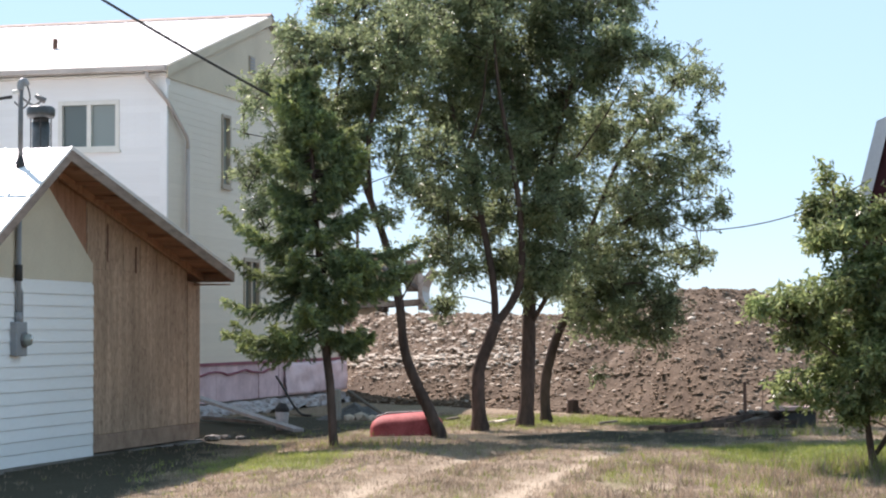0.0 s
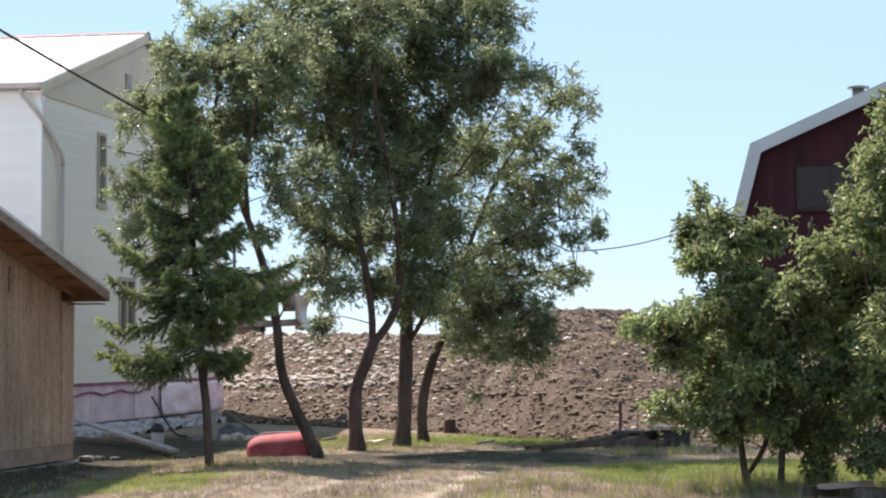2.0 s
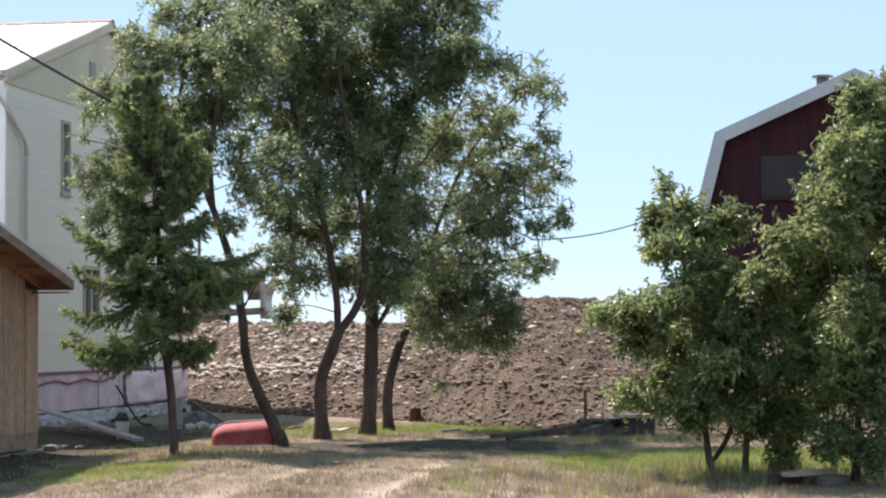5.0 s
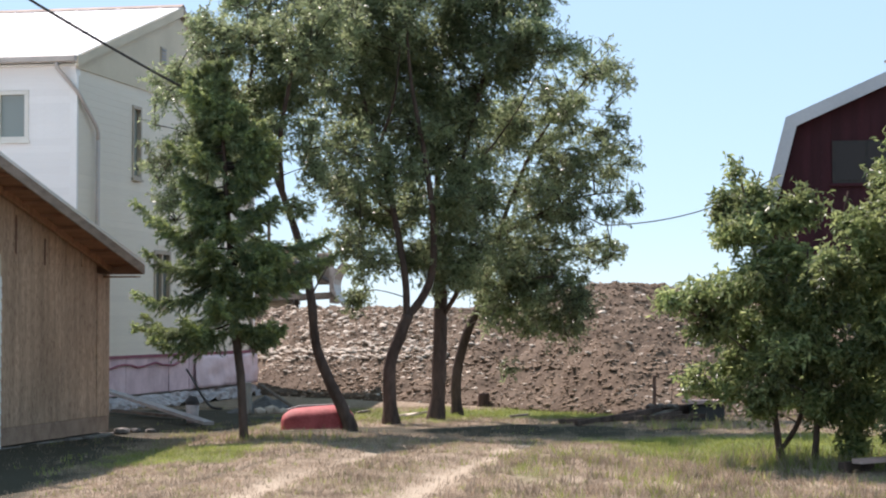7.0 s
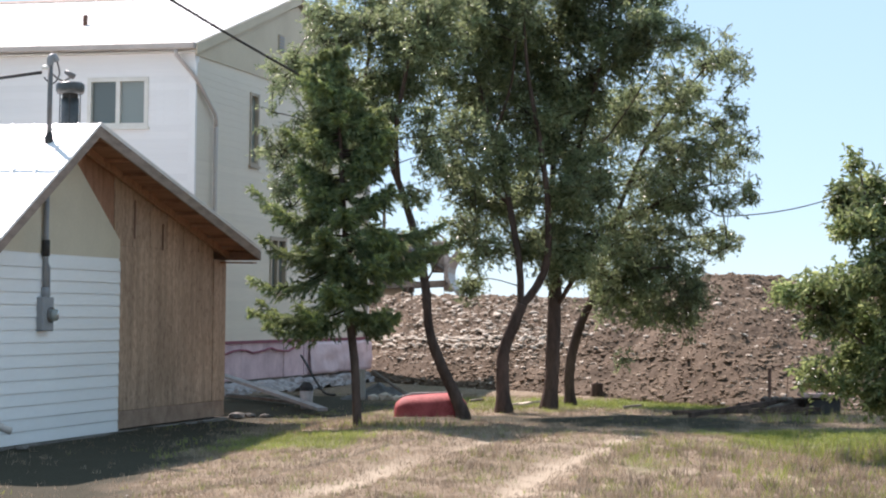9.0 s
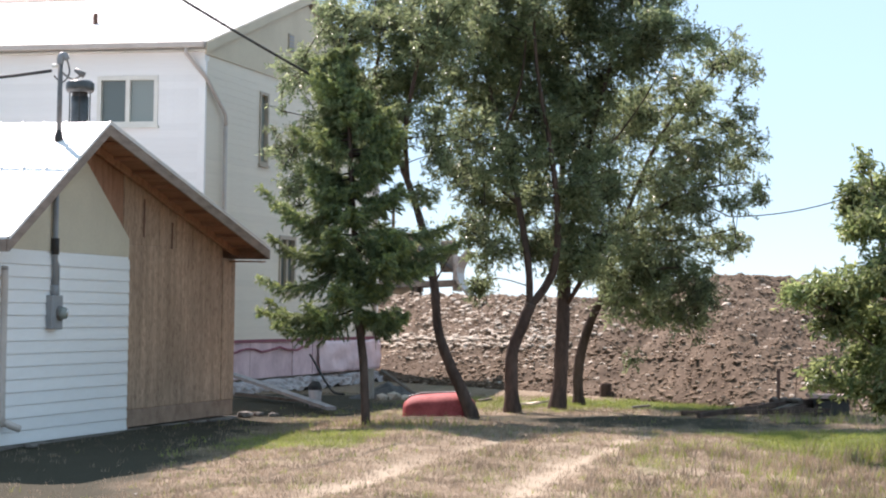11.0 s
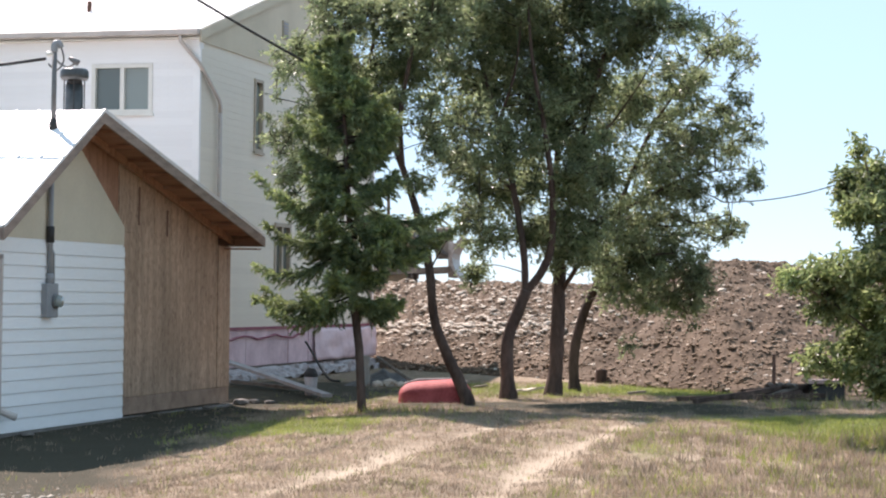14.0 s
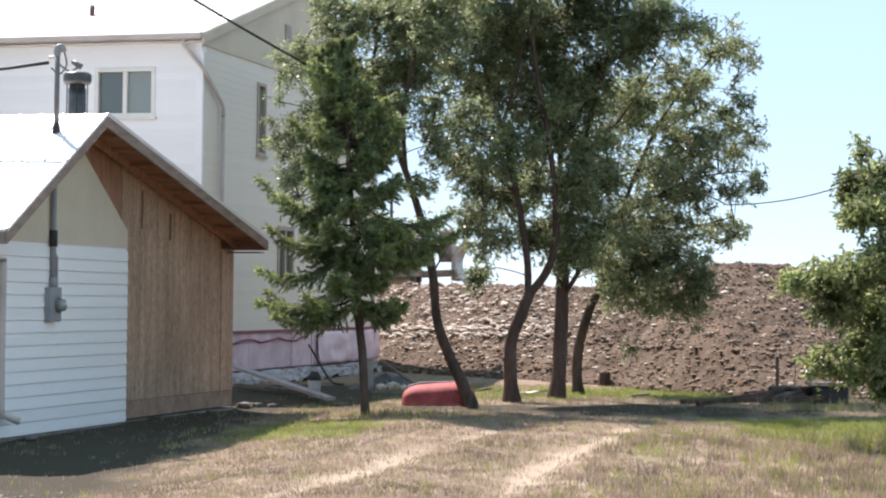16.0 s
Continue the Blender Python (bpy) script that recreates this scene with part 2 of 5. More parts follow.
M_TIP = leaf_material("spruce_shoots", (0.185, 0.245, 0.09), (0.31, 0.355, 0.145), 0.4, gloss=0.55, glow=0.4)
M_STRAW = leaf_material("dry_grass", (0.36, 0.29, 0.212), (0.17, 0.133, 0.091), 0.38, gloss=0.7, glow=0.3)
M_GRASS = leaf_material("green_grass", (0.145, 0.19, 0.045), (0.265, 0.29, 0.09), 0.3, gloss=0.6, glow=0.4)
M_RED = material("red_hull", (0.43, 0.095, 0.09), (0.25, 0.045, 0.045), rough=0.72, scale=4, fine=25, bump=0.2, spec=0.25)
M_YELLOW = material("dusty_yellow", (0.33, 0.25, 0.15), (0.24, 0.185, 0.13), rough=0.7, scale=2, fine=12, bump=0.15)
M_TRACK = material("dusty_track_steel", (0.26, 0.22, 0.18), (0.15, 0.12, 0.10), rough=0.7, metal=0.3, scale=4, fine=20, bump=0.3)
M_BLADE = material("worn_blade_steel", (0.40, 0.38, 0.36), (0.22, 0.19, 0.17), rough=0.5, metal=0.4, scale=3, fine=16, bump=0.2)
M_OLDWOOD = material("grey_old_wood", (0.19, 0.16, 0.135), (0.10, 0.085, 0.07), rough=0.9, scale=3, fine=25, bump=0.4, stretch=(3, 0.6, 3), piece=0.15)
M_PALEWOOD = material("pale_grey_wood", (0.35, 0.325, 0.315), (0.25, 0.23, 0.22), rough=0.85, scale=3, fine=25, bump=0.2, stretch=(3, 0.6, 3))
M_DARKSHEET = material("dark_sheeting", (0.09, 0.085, 0.08), (0.05, 0.047, 0.045), rough=0.7, scale=4, fine=20, bump=0.5, spec=0.5)
M_RUST = material("rusty_brown", (0.19, 0.10, 0.07), (0.11, 0.06, 0.045), rough=0.85, scale=5, fine=30, bump=0.3)


# ---- building blocks ----
def part(name, bm, mat, parent=None, label="", smooth=False):
    me = bpy.data.meshes.new(name)
    bm.normal_update()
    bm.to_mesh(me)
    bm.free()
    return link(name, me, mat, parent, label, smooth)


def link(name, me, mat, parent=None, label="", smooth=False):
    if mat and not me.materials:
        me.materials.append(mat)
    if smooth:
        me.shade_smooth()
    ob = new(name, me)
    ob.parent = parent
    return tagged(ob, label=label)


def thing(name, m, label, category, group="", kind=""):
    ob = new(name)
    ob.empty_display_size = 0.2
    ob.matrix_world = m
    return tagged(ob, label, category, group, kind)


def box(bm, x0, x1, y0, y1, z0, z1, bevel=0.0):
    g = bmesh.ops.create_cube(bm, size=1, matrix=Matrix.Translation(((x0 + x1) / 2, (y0 + y1) / 2, (z0 + z1) / 2)) @ Matrix.Diagonal((x1 - x0, y1 - y0, z1 - z0, 1)))
    if bevel:
        es = {e for v in g["verts"] for e in v.link_edges}
        bmesh.ops.bevel(bm, geom=list(es), offset=bevel, segments=1, affect="EDGES")
    return bm


def boxed(*a, **k):
    return box(bmesh.new(), *a, **k)


def beam(bm, p0, p1, w, h):
    """A square-cut timber from p0 to p1, w wide and h high."""
    p0, p1 = Vector(p0), Vector(p1)
    d = p1 - p0
    m = Matrix.Translation((p0 + p1) / 2) @ d.to_track_quat("Y", "Z").to_matrix().to_4x4() @ Matrix.Diagonal((w, d.length, h, 1))
    bmesh.ops.create_cube(bm, size=1, matrix=m)
    return bm


def tube(bm, pts, radii, sides=8, wobble=0.0, rnd=None):
    """A round bar along pts, its radius running through radii."""
    pts = [Vector(p) for p in pts]
    rings = []
    side = Vector((1, 0.13, 0.07))
    for i, p in enumerate(pts):
        d = (pts[min(i + 1, len(pts) - 1)] - pts[max(i - 1, 0)]).normalized()
        a = (side - d * side.dot(d)).normalized()
        if a.length < 0.5:
            a = d.orthogonal().normalized()
        c = d.cross(a)
        side = a
        ring = []
        for k in range(sides):
            an = 2 * math.pi * k / sides
            r = radii[i] * (1 + (rnd.uniform(-wobble, wobble) if rnd else 0))
            ring.append(bm.verts.new(p + (a * math.cos(an) + c * math.sin(an)) * r))
        rings.append(ring)
    for r0, r1 in zip(rings, rings[1:]):
        for k in range(sides):
            bm.faces.new((r0[k], r0[(k + 1) % sides], r1[(k + 1) % sides], r1[k]))
    bm.faces.new(rings[0][::-1])
    bm.faces.new(rings[-1])
    return bm


def smooth_line(pts, steps=4):
    """Points of a soft curve through pts (tuples of any length)."""
    pts = [Vector(p) for p in pts]
    out = []
    for i in range(len(pts) - 1):
        a, b, c, d = pts[max(i - 1, 0)], pts[i], pts[i + 1], pts[min(i + 2, len(pts) - 1)]
        for s in range(steps):
            t = s / steps
            out.append(0.5 * ((2 * b) + (c - a) * t + (2 * a - 5 * b + 4 * c - d) * t * t + (3 * b - a - 3 * c + d) * t ** 3))
    out.append(pts[-1])
    return out


def prism(bm, outline, axis, a0, a1):
    """An outline of (u, z) pairs pushed from a0 to a1 along x or y."""
    put = (lambda u, z, a: (a, u, z)) if axis == "x" else (lambda u, z, a: (u, a, z))
    v0 = [bm.verts.new(put(u, z, a0)) for u, z in outline]
    v1 = [bm.verts.new(put(u, z, a1)) for u, z in outline]
    n = len(outline)
    bm.faces.new(v0)
    bm.faces.new(v1[::-1])
    for i in range(n):
        bm.faces.new((v0[i], v1[i], v1[(i + 1) % n], v0[(i + 1) % n]))
    bmesh.ops.recalc_face_normals(bm, faces=bm.faces)
    return bm


def holed_wall(bm, u0, u1, z0, z1, holes, put):
    """Wall slabs round rectangular openings (u0, u1, z0, z1); put(u0, u1, z0, z1) adds a slab."""
    us = sorted({u0, u1, *[h[0] for h in holes], *[h[1] for h in holes]})
    for a, b in zip(us, us[1:]):
        cuts = sorted((h[2], h[3]) for h in holes if h[0] < (a + b) / 2 < h[1])
        z = z0
        for c0, c1 in cuts:
            put(a, b, z, c0)
            z = c1
        put(a, b, z, z1)


def siding(parent, axis, u0, u1, z0, z1, step, holes, mat, lap=0.014, groove=0.0):
    """Lapped boards on a wall that faces +x (axis y) or -y (axis x); lap: how far a board stands proud."""
    bm = bmesh.new()
    prof = [(0.002, groove), (lap, groove), (lap * 0.6, step), (0.002, step)]
    prism(bm, [(p[0] if axis == "y" else -p[0], p[1]) for p in prof], "x" if axis == "x" else "y", 0, 1)
    me = bpy.data.meshes.new("siding_board")
    bm.to_mesh(me)
    bm.free()
    z = z0
    while z < z1 - 0.3 * step:
        runs = [(u0, u1)]
        for h in holes:
            if h[2] < z + 0.7 * step and h[3] > z + 0.3 * step:
                runs = [q for r in runs for q in ((r[0], min(r[1], h[0])), (max(r[0], h[1]), r[1])) if q[1] - q[0] > 0.05]
        for a, b in runs:
            ob = link("siding_board", me, mat, parent)
            ob.location = (a, 0, z) if axis == "x" else (0, a, z)
            ob.scale = (b - a, 1, 1) if axis == "x" else (1, b - a, 1)
        z += step


def ribs(outline):
    """The shared mesh of one roof rib."""
    me = bpy.data.meshes.new("rib")
    bm = prism(bmesh.new(), outline, "x", 0, 0.026)
    bm.to_mesh(me)
    bm.free()
    return me


TURN = -15.0  # all three buildings stand square to one another

# ---- ground ----
DIRT_A = ((-2.9, 13.0), (-2.0, 16.0), (-1.55, 17.7), (-0.9, 19.6), (0.0, 22.2), (0.4, 23.1), (0.9, 24.2), (1.6, 25.6), (2.6, 27.2), (4.0, 28.6))
DIRT_B = ((-0.9, 13.0), (0.0, 16.0), (0.34, 17.3), (1.19, 20.8), (1.7, 22.4), (2.31, 24.2), (3.0, 25.8), (4.0, 27.4), (5.4, 28.8))


def beside_shed(x, y):
    """Distance out from the shed's long wall, and the place along it."""
    c, s = math.cos(radians(15)), math.sin(radians(15))
    return (x + 4.23) * c - (y - 26.82) * s, (x + 4.23) * s + (y - 26.82) * c


def line_gap(x, y, line):
    best = 9.0
    for (ax, ay), (bx, by) in zip(line, line[1:]):
        dx, dy = bx - ax, by - ay
        t = max(0, min(1, ((x - ax) * dx + (y - ay) * dy) / (dx * dx + dy * dy)))
        best = min(best, math.hypot(x - ax - t * dx, y - ay - t * dy))
    return best


def cover(x, y):
    """Shares of bare dirt, of green and of painted shade at a place of the yard."""
    n1 = noise.noise((x * 0.9, y * 0.5, 3.1))
    n2 = noise.noise((x * 2.6, y * 1.6, 7.7))
    g = min(line_gap(x, y, DIRT_A), line_gap(x, y, DIRT_B))
    dirt = max(0.0, min(1.0, (0.25 - g + 0.24 * n2 + 0.14 * n1) / 0.25)) * (1.0 if y < 29 else max(0, 1 - (y - 29) / 1.5))
    bare = max(0.0, min(1.0, (n1 * 1.2 + n2 * 0.9 - 0.42) * 3)) if x > 1.2 and y < 21 else 0.0
    green = 0.0
    for cx, cy, rx, ry, s in ((6.0, 25.4, 2.9, 3.1, 1.0), (4.6, 35.5, 4.4, 2.2, 1.0), (2.35, 21.0, 0.3, 0.8, 0.5),
                              (-1.9, 24.6, 1.5, 1.6, 0.75), (1.0, 34.5, 2.5, 2.0, 0.6), (-2.0, 33.0, 2.2, 3.0, 0.6)):
        d = math.hypot((x - cx) / rx, (y - cy) / ry)
        green = max(green, s * max(0.0, min(1.0, (1.08 - d + 0.5 * n2 + 0.3 * n1) / 0.35)))
    green = max(green, 0.25 * max(0, n2))
    painted_shade = 0.0
    # shade under the trees and before the house, painted in as dark bare soil
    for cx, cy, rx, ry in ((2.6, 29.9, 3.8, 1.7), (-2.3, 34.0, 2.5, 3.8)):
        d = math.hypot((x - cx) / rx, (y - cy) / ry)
        painted_shade = max(painted_shade, max(0.0, min(1.0, (1.05 - d + 0.45 * n2) / 0.4)))
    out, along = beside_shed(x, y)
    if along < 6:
        # shed shadow painted dark along the foot of the wall, wider towards the low corner
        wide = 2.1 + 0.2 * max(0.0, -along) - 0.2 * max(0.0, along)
        painted_shade = max(painted_shade, max(0.0, min(1.0, (wide - out + 0.5 * n2) / 0.7)) * max(0.0, min(1.0, (6 - along) / 1.5)))
    return max(dirt, bare * 0.8) * (1 - 0.7 * painted_shade), green * (1 - dirt) * (1 - bare) * (1 - 0.6 * painted_shade), painted_shade


def lift(x, y):
    fall = -0.014 * max(0.0, min(19.0, 27.0 - y))
    out, along = beside_shed(x, y)
    fall -= 0.065 * max(0.0, min(1.0, 1.6 - 0.5 * out)) * max(0.0, min(1.0, (6 - along) / 2))
    fall -= 0.15 * max(0.0, min(1.0, (22.5 - y) / 3)) * max(0.0, min(1.0, (-1.6 - x) / 1.4))
    # low crest that the wheel tracks climb over
    fall += 0.17 * math.exp(-((y - 24.4) / (3.2 if y < 24.4 else 2.1)) ** 2) * max(0.0, min(1.0, (x + 2.1) / 1.8)) * max(0.0, min(1.0, (4.6 - x) / 1.6))
    if 12 < y < 30 and abs(x) < 6:
        fall -= 0.055 * math.exp(-(min(line_gap(x, y, DIRT_A), line_gap(x, y, DIRT_B)) / 0.33) ** 2)
    return fall + (0.05 * noise.noise((x * 0.35, y * 0.35, 0.4)) + 0.018 * noise.noise((x * 2.1, y * 2.1, 5.0))) if 8 < y < 45 and abs(x) < 14 else fall


def build_ground():
    xs = np.concatenate([[-2500, -600, -150, -60, -30, -18], np.arange(-14, 14.01, 0.14), [18, 30, 60, 150, 600, 2500]])
    ys = np.concatenate([[-2500, -600, -100, -20, 0, 8], np.arange(12, 42.01, 0.14), [46, 60, 90, 200, 800, 2500]])
    verts = [(x, y, lift(x, y)) for y in ys for x in xs]
    w = len(xs)
    faces = [(j * w + i, j * w + i + 1, (j + 1) * w + i + 1, (j + 1) * w + i) for j in range(len(ys) - 1) for i in range(w - 1)]
    me = bpy.data.meshes.new("ground")
    me.from_pydata([tuple(map(float, v)) for v in verts], [], faces)
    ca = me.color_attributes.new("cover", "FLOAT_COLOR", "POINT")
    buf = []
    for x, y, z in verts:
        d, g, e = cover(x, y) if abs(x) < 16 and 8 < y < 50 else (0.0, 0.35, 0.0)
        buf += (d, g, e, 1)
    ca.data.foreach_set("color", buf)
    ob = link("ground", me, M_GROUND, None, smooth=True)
    return tagged(ob, "dry yard ground with straw-coloured grass, green patches and wheel tracks", "ground", kind="structure")


build_ground()


def blades(name, label, mat, spots, height, width, per, rnd):
    """Tufts of narrow bent blades at spots, joined to one sheet of growth."""
    v, f = [], []
    for x, y, s in spots:
        z = lift(x, y) - 0.005
        for _ in range(per):
            a = rnd.uniform(0, 2 * math.pi)
            h = height * s * rnd.uniform(0.5, 1.25)
            ox, oy = x + rnd.gauss(0, 0.035), y + rnd.gauss(0, 0.035)
            wx, wy = math.cos(a) * width, math.sin(a) * width
            b = rnd.uniform(0, 2 * math.pi)
            lean = h * rnd.uniform(0.1, 0.8)
            i = len(v)
            v += [(ox - wx, oy - wy, z), (ox + wx, oy + wy, z), (ox + math.cos(b) * lean, oy + math.sin(b) * lean, z + h)]
            f.append((i, i + 1, i + 2))
    me = bpy.data.meshes.new(name)
    me.from_pydata(v, [], f)
    return tagged(link(name, me, mat), label, "grass", kind="stuff")


def build_grass():
    rnd = random.Random(11)
    dry, green = [], []
    for _ in range(62000):
        y = 14.6 + 23.5 * rnd.random() ** 1.25
        x = rnd.uniform(-0.26, 0.34) * y
        lx = (x + 4.23) * math.cos(radians(15)) - (y - 26.82) * math.sin(radians(15))
        if lx < 0.05 and y < 37:
            continue
        d, g, e = cover(x, y)
        if rnd.random() < max(d * 0.85, e * 0.93):
            continue
        tall = 0.75 + 0.6 * max(0, noise.noise((x * 0.8, y * 0.8, 9.0)))
        (green if rnd.random() < g * 0.95 + 0.04 else dry).append((x, y, tall))
    blades("dry_grass", "short dry straw-coloured grass over the yard", M_STRAW, dry, 0.065, 0.0035, 5, rnd)
    blades("green_grass", "fresh green grass in patches of the yard", M_GRASS, green, 0.08, 0.004, 6, rnd)


build_grass()


# ---- earth bank ----
def bank_height(x, y):
    """Height of the pushed-up bank: a steep near face, a crest and a flat top behind."""
    foot = 43.0 - 1.52 * max(-1.5, x) if x < 5.5 else 34.64 - 0.25 * (x - 5.5)
    foot += 0.5 * noise.noise((x * 0.5, 1.7, 0.2))
    run = 6.6 if x < 2 else 6.6 + 0.25 * min(x - 2, 8)
    top = (1.98 if x < 1 else 1.98 - 0.04 * min(x - 1, 4)) + 0.1 * noise.noise((x * 0.6, 2.0, 4.0))
    top += 0.42 * math.exp(-((x - 5.9) / (1.5 if x < 5.9 else 2.2)) ** 2) + 0.22 * max(0.0, min(1.0, (x - 4.2) / 2))
    t = (y - foot) / run
    if t <= 0:
        return -0.25
    rise = top * (1.25 * t - 0.25 * t * t if t < 1 else 1.0)
    if t > 1:
        rise -= 0.25 * min(1.0, (y - foot - run) / 3)
    rough = 0.13 * noise.noise((x * 1.1, y * 1.1, 0.0)) + 0.08 * noise.noise((x * 3.1, y * 2.4, 2.0)) + 0.04 * noise.noise((x * 6.5, y * 5, 5.0)) + 0.08 * (0.3 - abs(noise.noise((x * 4.3, y * 3.6, 8.0)))) + 0.05 * (0.3 - abs(noise.noise((x * 9.5, y * 7.5, 3.0))))
    return rise + rough * min(1.0, 4 * t)


def build_bank():
    xs = np.concatenate([np.arange(-14, -3, 0.4), np.arange(-3, 10.5, 0.06), np.arange(10.5, 30, 0.5)])
    ys = np.concatenate([np.arange(30.5, 52.0, 0.08), np.arange(52.0, 80, 1.0)])
    w = len(xs)
    verts = [(float(x), float(y), bank_height(x, y)) for y in ys for x in xs]
    faces = []
    for j in range(len(ys) - 1):
        for i in range(w - 1):
            q = (j * w + i, j * w + i + 1, (j + 1) * w + i + 1, (j + 1) * w + i)
            if max(verts[k][2] for k in q) > -0.24:
                faces.append(q)
    me = bpy.data.meshes.new("earth_bank")
    me.from_pydata(verts, [], faces)
    ob = link("earth_bank", me, M_SOIL, smooth=True)
    return tagged(ob, "long bank of freshly dug brown soil with clods and pale stones", "earth bank", kind="structure")


BANK = build_bank()

# ---- two-storey house ----
H_W, H_D, H_MID = 12.5, 10.75, 5.5
H_TOP, H_RIDGE = 6.245, 7.93


def window(parent, axis, u0, u1, z0, z1, mats, panes=1, depth=0.10, sill=True, trim=0.06):
    """A framed window in the wall at 0 of its thing; axis y: the wall faces +x, axis x: it faces -y."""
    def put(bm, a, b, c, d, p0, p1):
        box(bm, p0, p1, a, b, c, d) if axis == "y" else box(bm, a, b, -p1, -p0, c, d)
    bm = bmesh.new()
    put(bm, u0, u0 + trim, z0, z1, -depth, 0.035)
    put(bm, u1 - trim, u1, z0, z1, -depth, 0.035)
    put(bm, u0 + trim, u1 - trim, z1 - trim, z1, -depth, 0.033)
    put(bm, u0 + trim, u1 - trim, z0, z0 + trim, -depth, 0.033)
    w = (u1 - u0 - 2 * trim) / panes
    for i in range(1, panes):
        c = u0 + trim + i * w
        put(bm, c - trim * 0.55, c + trim * 0.55, z0 + trim, z1 - trim, -depth, 0.02)
    win = part("window", bm, mats[0], parent)
    for i in range(panes):
        bm = bmesh.new()
        e = 0.0 if panes == 1 else trim * 0.55
        put(bm, u0 + trim + i * w + (e if i else 0), u0 + trim + (i + 1) * w - (e if i < panes - 1 else 0), z0 + trim, z1 - trim, -0.06, -0.045)
        part("pane", bm, mats[1 + i % (len(mats) - 1)], win)
    if sill:
        bm = bmesh.new()
        put(bm, u0 - 0.03, u1 + 0.03, z0 - 0.045, z0 - 0.002, -0.02, 0.06)
        part("sill", bm, mats[0], win)
    return win


def build_house():
    h = thing("house", pose(-4.31, 35.5, 0, 0, 0, TURN), "white-sided two-storey house with pink foam round its base", "house")
    front_holes = [(-2.06, -0.88, 4.84, 5.74)]
    gable_holes = [(2.80, 3.28, 4.36, 5.76), (4.05, 5.0, 1.95, 3.05)]
    bm = bmesh.new()
    holed_wall(bm, -H_W, 0, 0.98, H_TOP, front_holes, lambda a, b, c, d: box(bm, a, b, 0.0, 0.2, c, d))
    front = part("front_wall", bm, M_VINYL, h)
    siding(front, "x", -H_W, -0.0, 1.0, H_TOP - 0.05, 0.125, front_holes, M_VINYL)
    bm = bmesh.new()
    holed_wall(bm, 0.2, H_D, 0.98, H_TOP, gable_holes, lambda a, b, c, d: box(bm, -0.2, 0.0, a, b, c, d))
    side = part("gable_wall", bm, M_GABLE_VINYL, h)
    siding(side, "y", 0.0, H_D, 1.0, 5.98, 0.125, gable_holes, M_GABLE_VINYL, lap=0.011)
    bm = bmesh.new()
    mid = H_MID
    prism(bm, [(0, H_TOP - 0.13), (H_D, H_TOP - 0.13), (H_D, H_TOP), (mid, H_RIDGE - 0.12), (0, H_TOP)], "x", -0.1, 0.026)
    part("gable_panel", bm, M_BEIGE, h, "plain beige gable panel")
    bm = bmesh.new()
    box(bm, -H_W, 0, H_D - 0.2, H_D - 0.004, 0.98, H_TOP)
    box(bm, -H_W, -H_W + 0.2, 0.2, H_D - 0.2, 0.98, H_TOP)
    part("rear_wall", bm, M_VINYL, h)
    part("corner_board", boxed(-0.03, 0.028, H_D - 0.12, H_D + 0.02, 0.98, 6.0), M_VINYL, h)
    part("corner_board", boxed(-0.10, 0.03, -0.03, 0.04, 0.98, 6.0), M_VINYL, h)
    # roof: two sheeted slopes with ribs
    for sgn, name in ((1, "front_roof"), (-1, "rear_roof")):
        y0 = -0.16 if sgn > 0 else H_D + 0.16
        slope = (H_RIDGE - H_TOP) / mid
        z0 = H_TOP - 0.16 * slope + 0.13
        zr = H_RIDGE + 0.13
        bm = bmesh.new()
        prism(bm, [(y0, z0), (mid, zr), (mid, zr - 0.12), (y0, z0 - 0.12)], "x", -H_W - 0.3, 0.075)
        sheet = part(name, bm, M_ROOF, h, "white ribbed metal roof sheet")
        rib = ribs([(y0, z0 + 0.002), (mid, zr + 0.002), (mid, zr + 0.016), (y0, z0 + 0.016)])
        x = -H_W
        while x < 0.05:
            link("rib", rib, M_ROOF, sheet).location.x = x
            x += 0.45
        bm = bmesh.new()
        prism(bm, [(y0, z0 - 0.02), (mid, zr - 0.02), (mid, zr - 0.20), (y0, z0 - 0.20)], "x", 0.075, 0.10)
        part("rake_board", bm, M_TRIM if sgn < 0 else M_BEIGE, h)
        bm = bmesh.new()
        prism(bm, [(y0, z0 - 0.125), (mid, zr - 0.125), (mid, zr - 0.14), (y0, z0 - 0.14)], "x", 0.03, 0.074)
        part("soffit", bm, M_BEIGE, h)
    part("ridge_cap", prism(bmesh.new(), [(mid - 0.16, H_RIDGE + 0.10), (mid, H_RIDGE + 0.175), (mid + 0.16, H_RIDGE + 0.10), (mid, H_RIDGE + 0.14)], "x", -H_W - 0.3, 0.1), M_TRIM, h)
    ze = H_TOP - 0.16 * (H_RIDGE - H_TOP) / mid + 0.13
    part("eave_soffit", boxed(-H_W, 0.07, -0.155, -0.022, ze - 0.17, ze - 0.15), M_FRAME, h)
    gut = part("gutter", boxed(-H_W - 0.2, 0.08, -0.27, -0.16, ze - 0.13, ze - 0.005, bevel=0.02), M_GUTTER, h, "taupe metal gutter")
    line = [Vector(p) for p in ((-0.28, -0.22, ze - 0.12), (-0.28, -0.20, ze - 0.22), (0.06, -0.07, 5.68), (0.08, 0.80, 5.14), (0.08, 0.86, 5.05), (0.08, 0.86, 4.9))]
    bm = tube(bmesh.new(), line, [0.038] * len(line), 8)
    tube(bm, [(0.08, 0.86, 4.92), (0.08, 0.86, 1.1)], [0.038, 0.038], 8)
    part("downspout", bm, M_GUTTER, h, "taupe metal downspout bent round the corner", smooth=True)
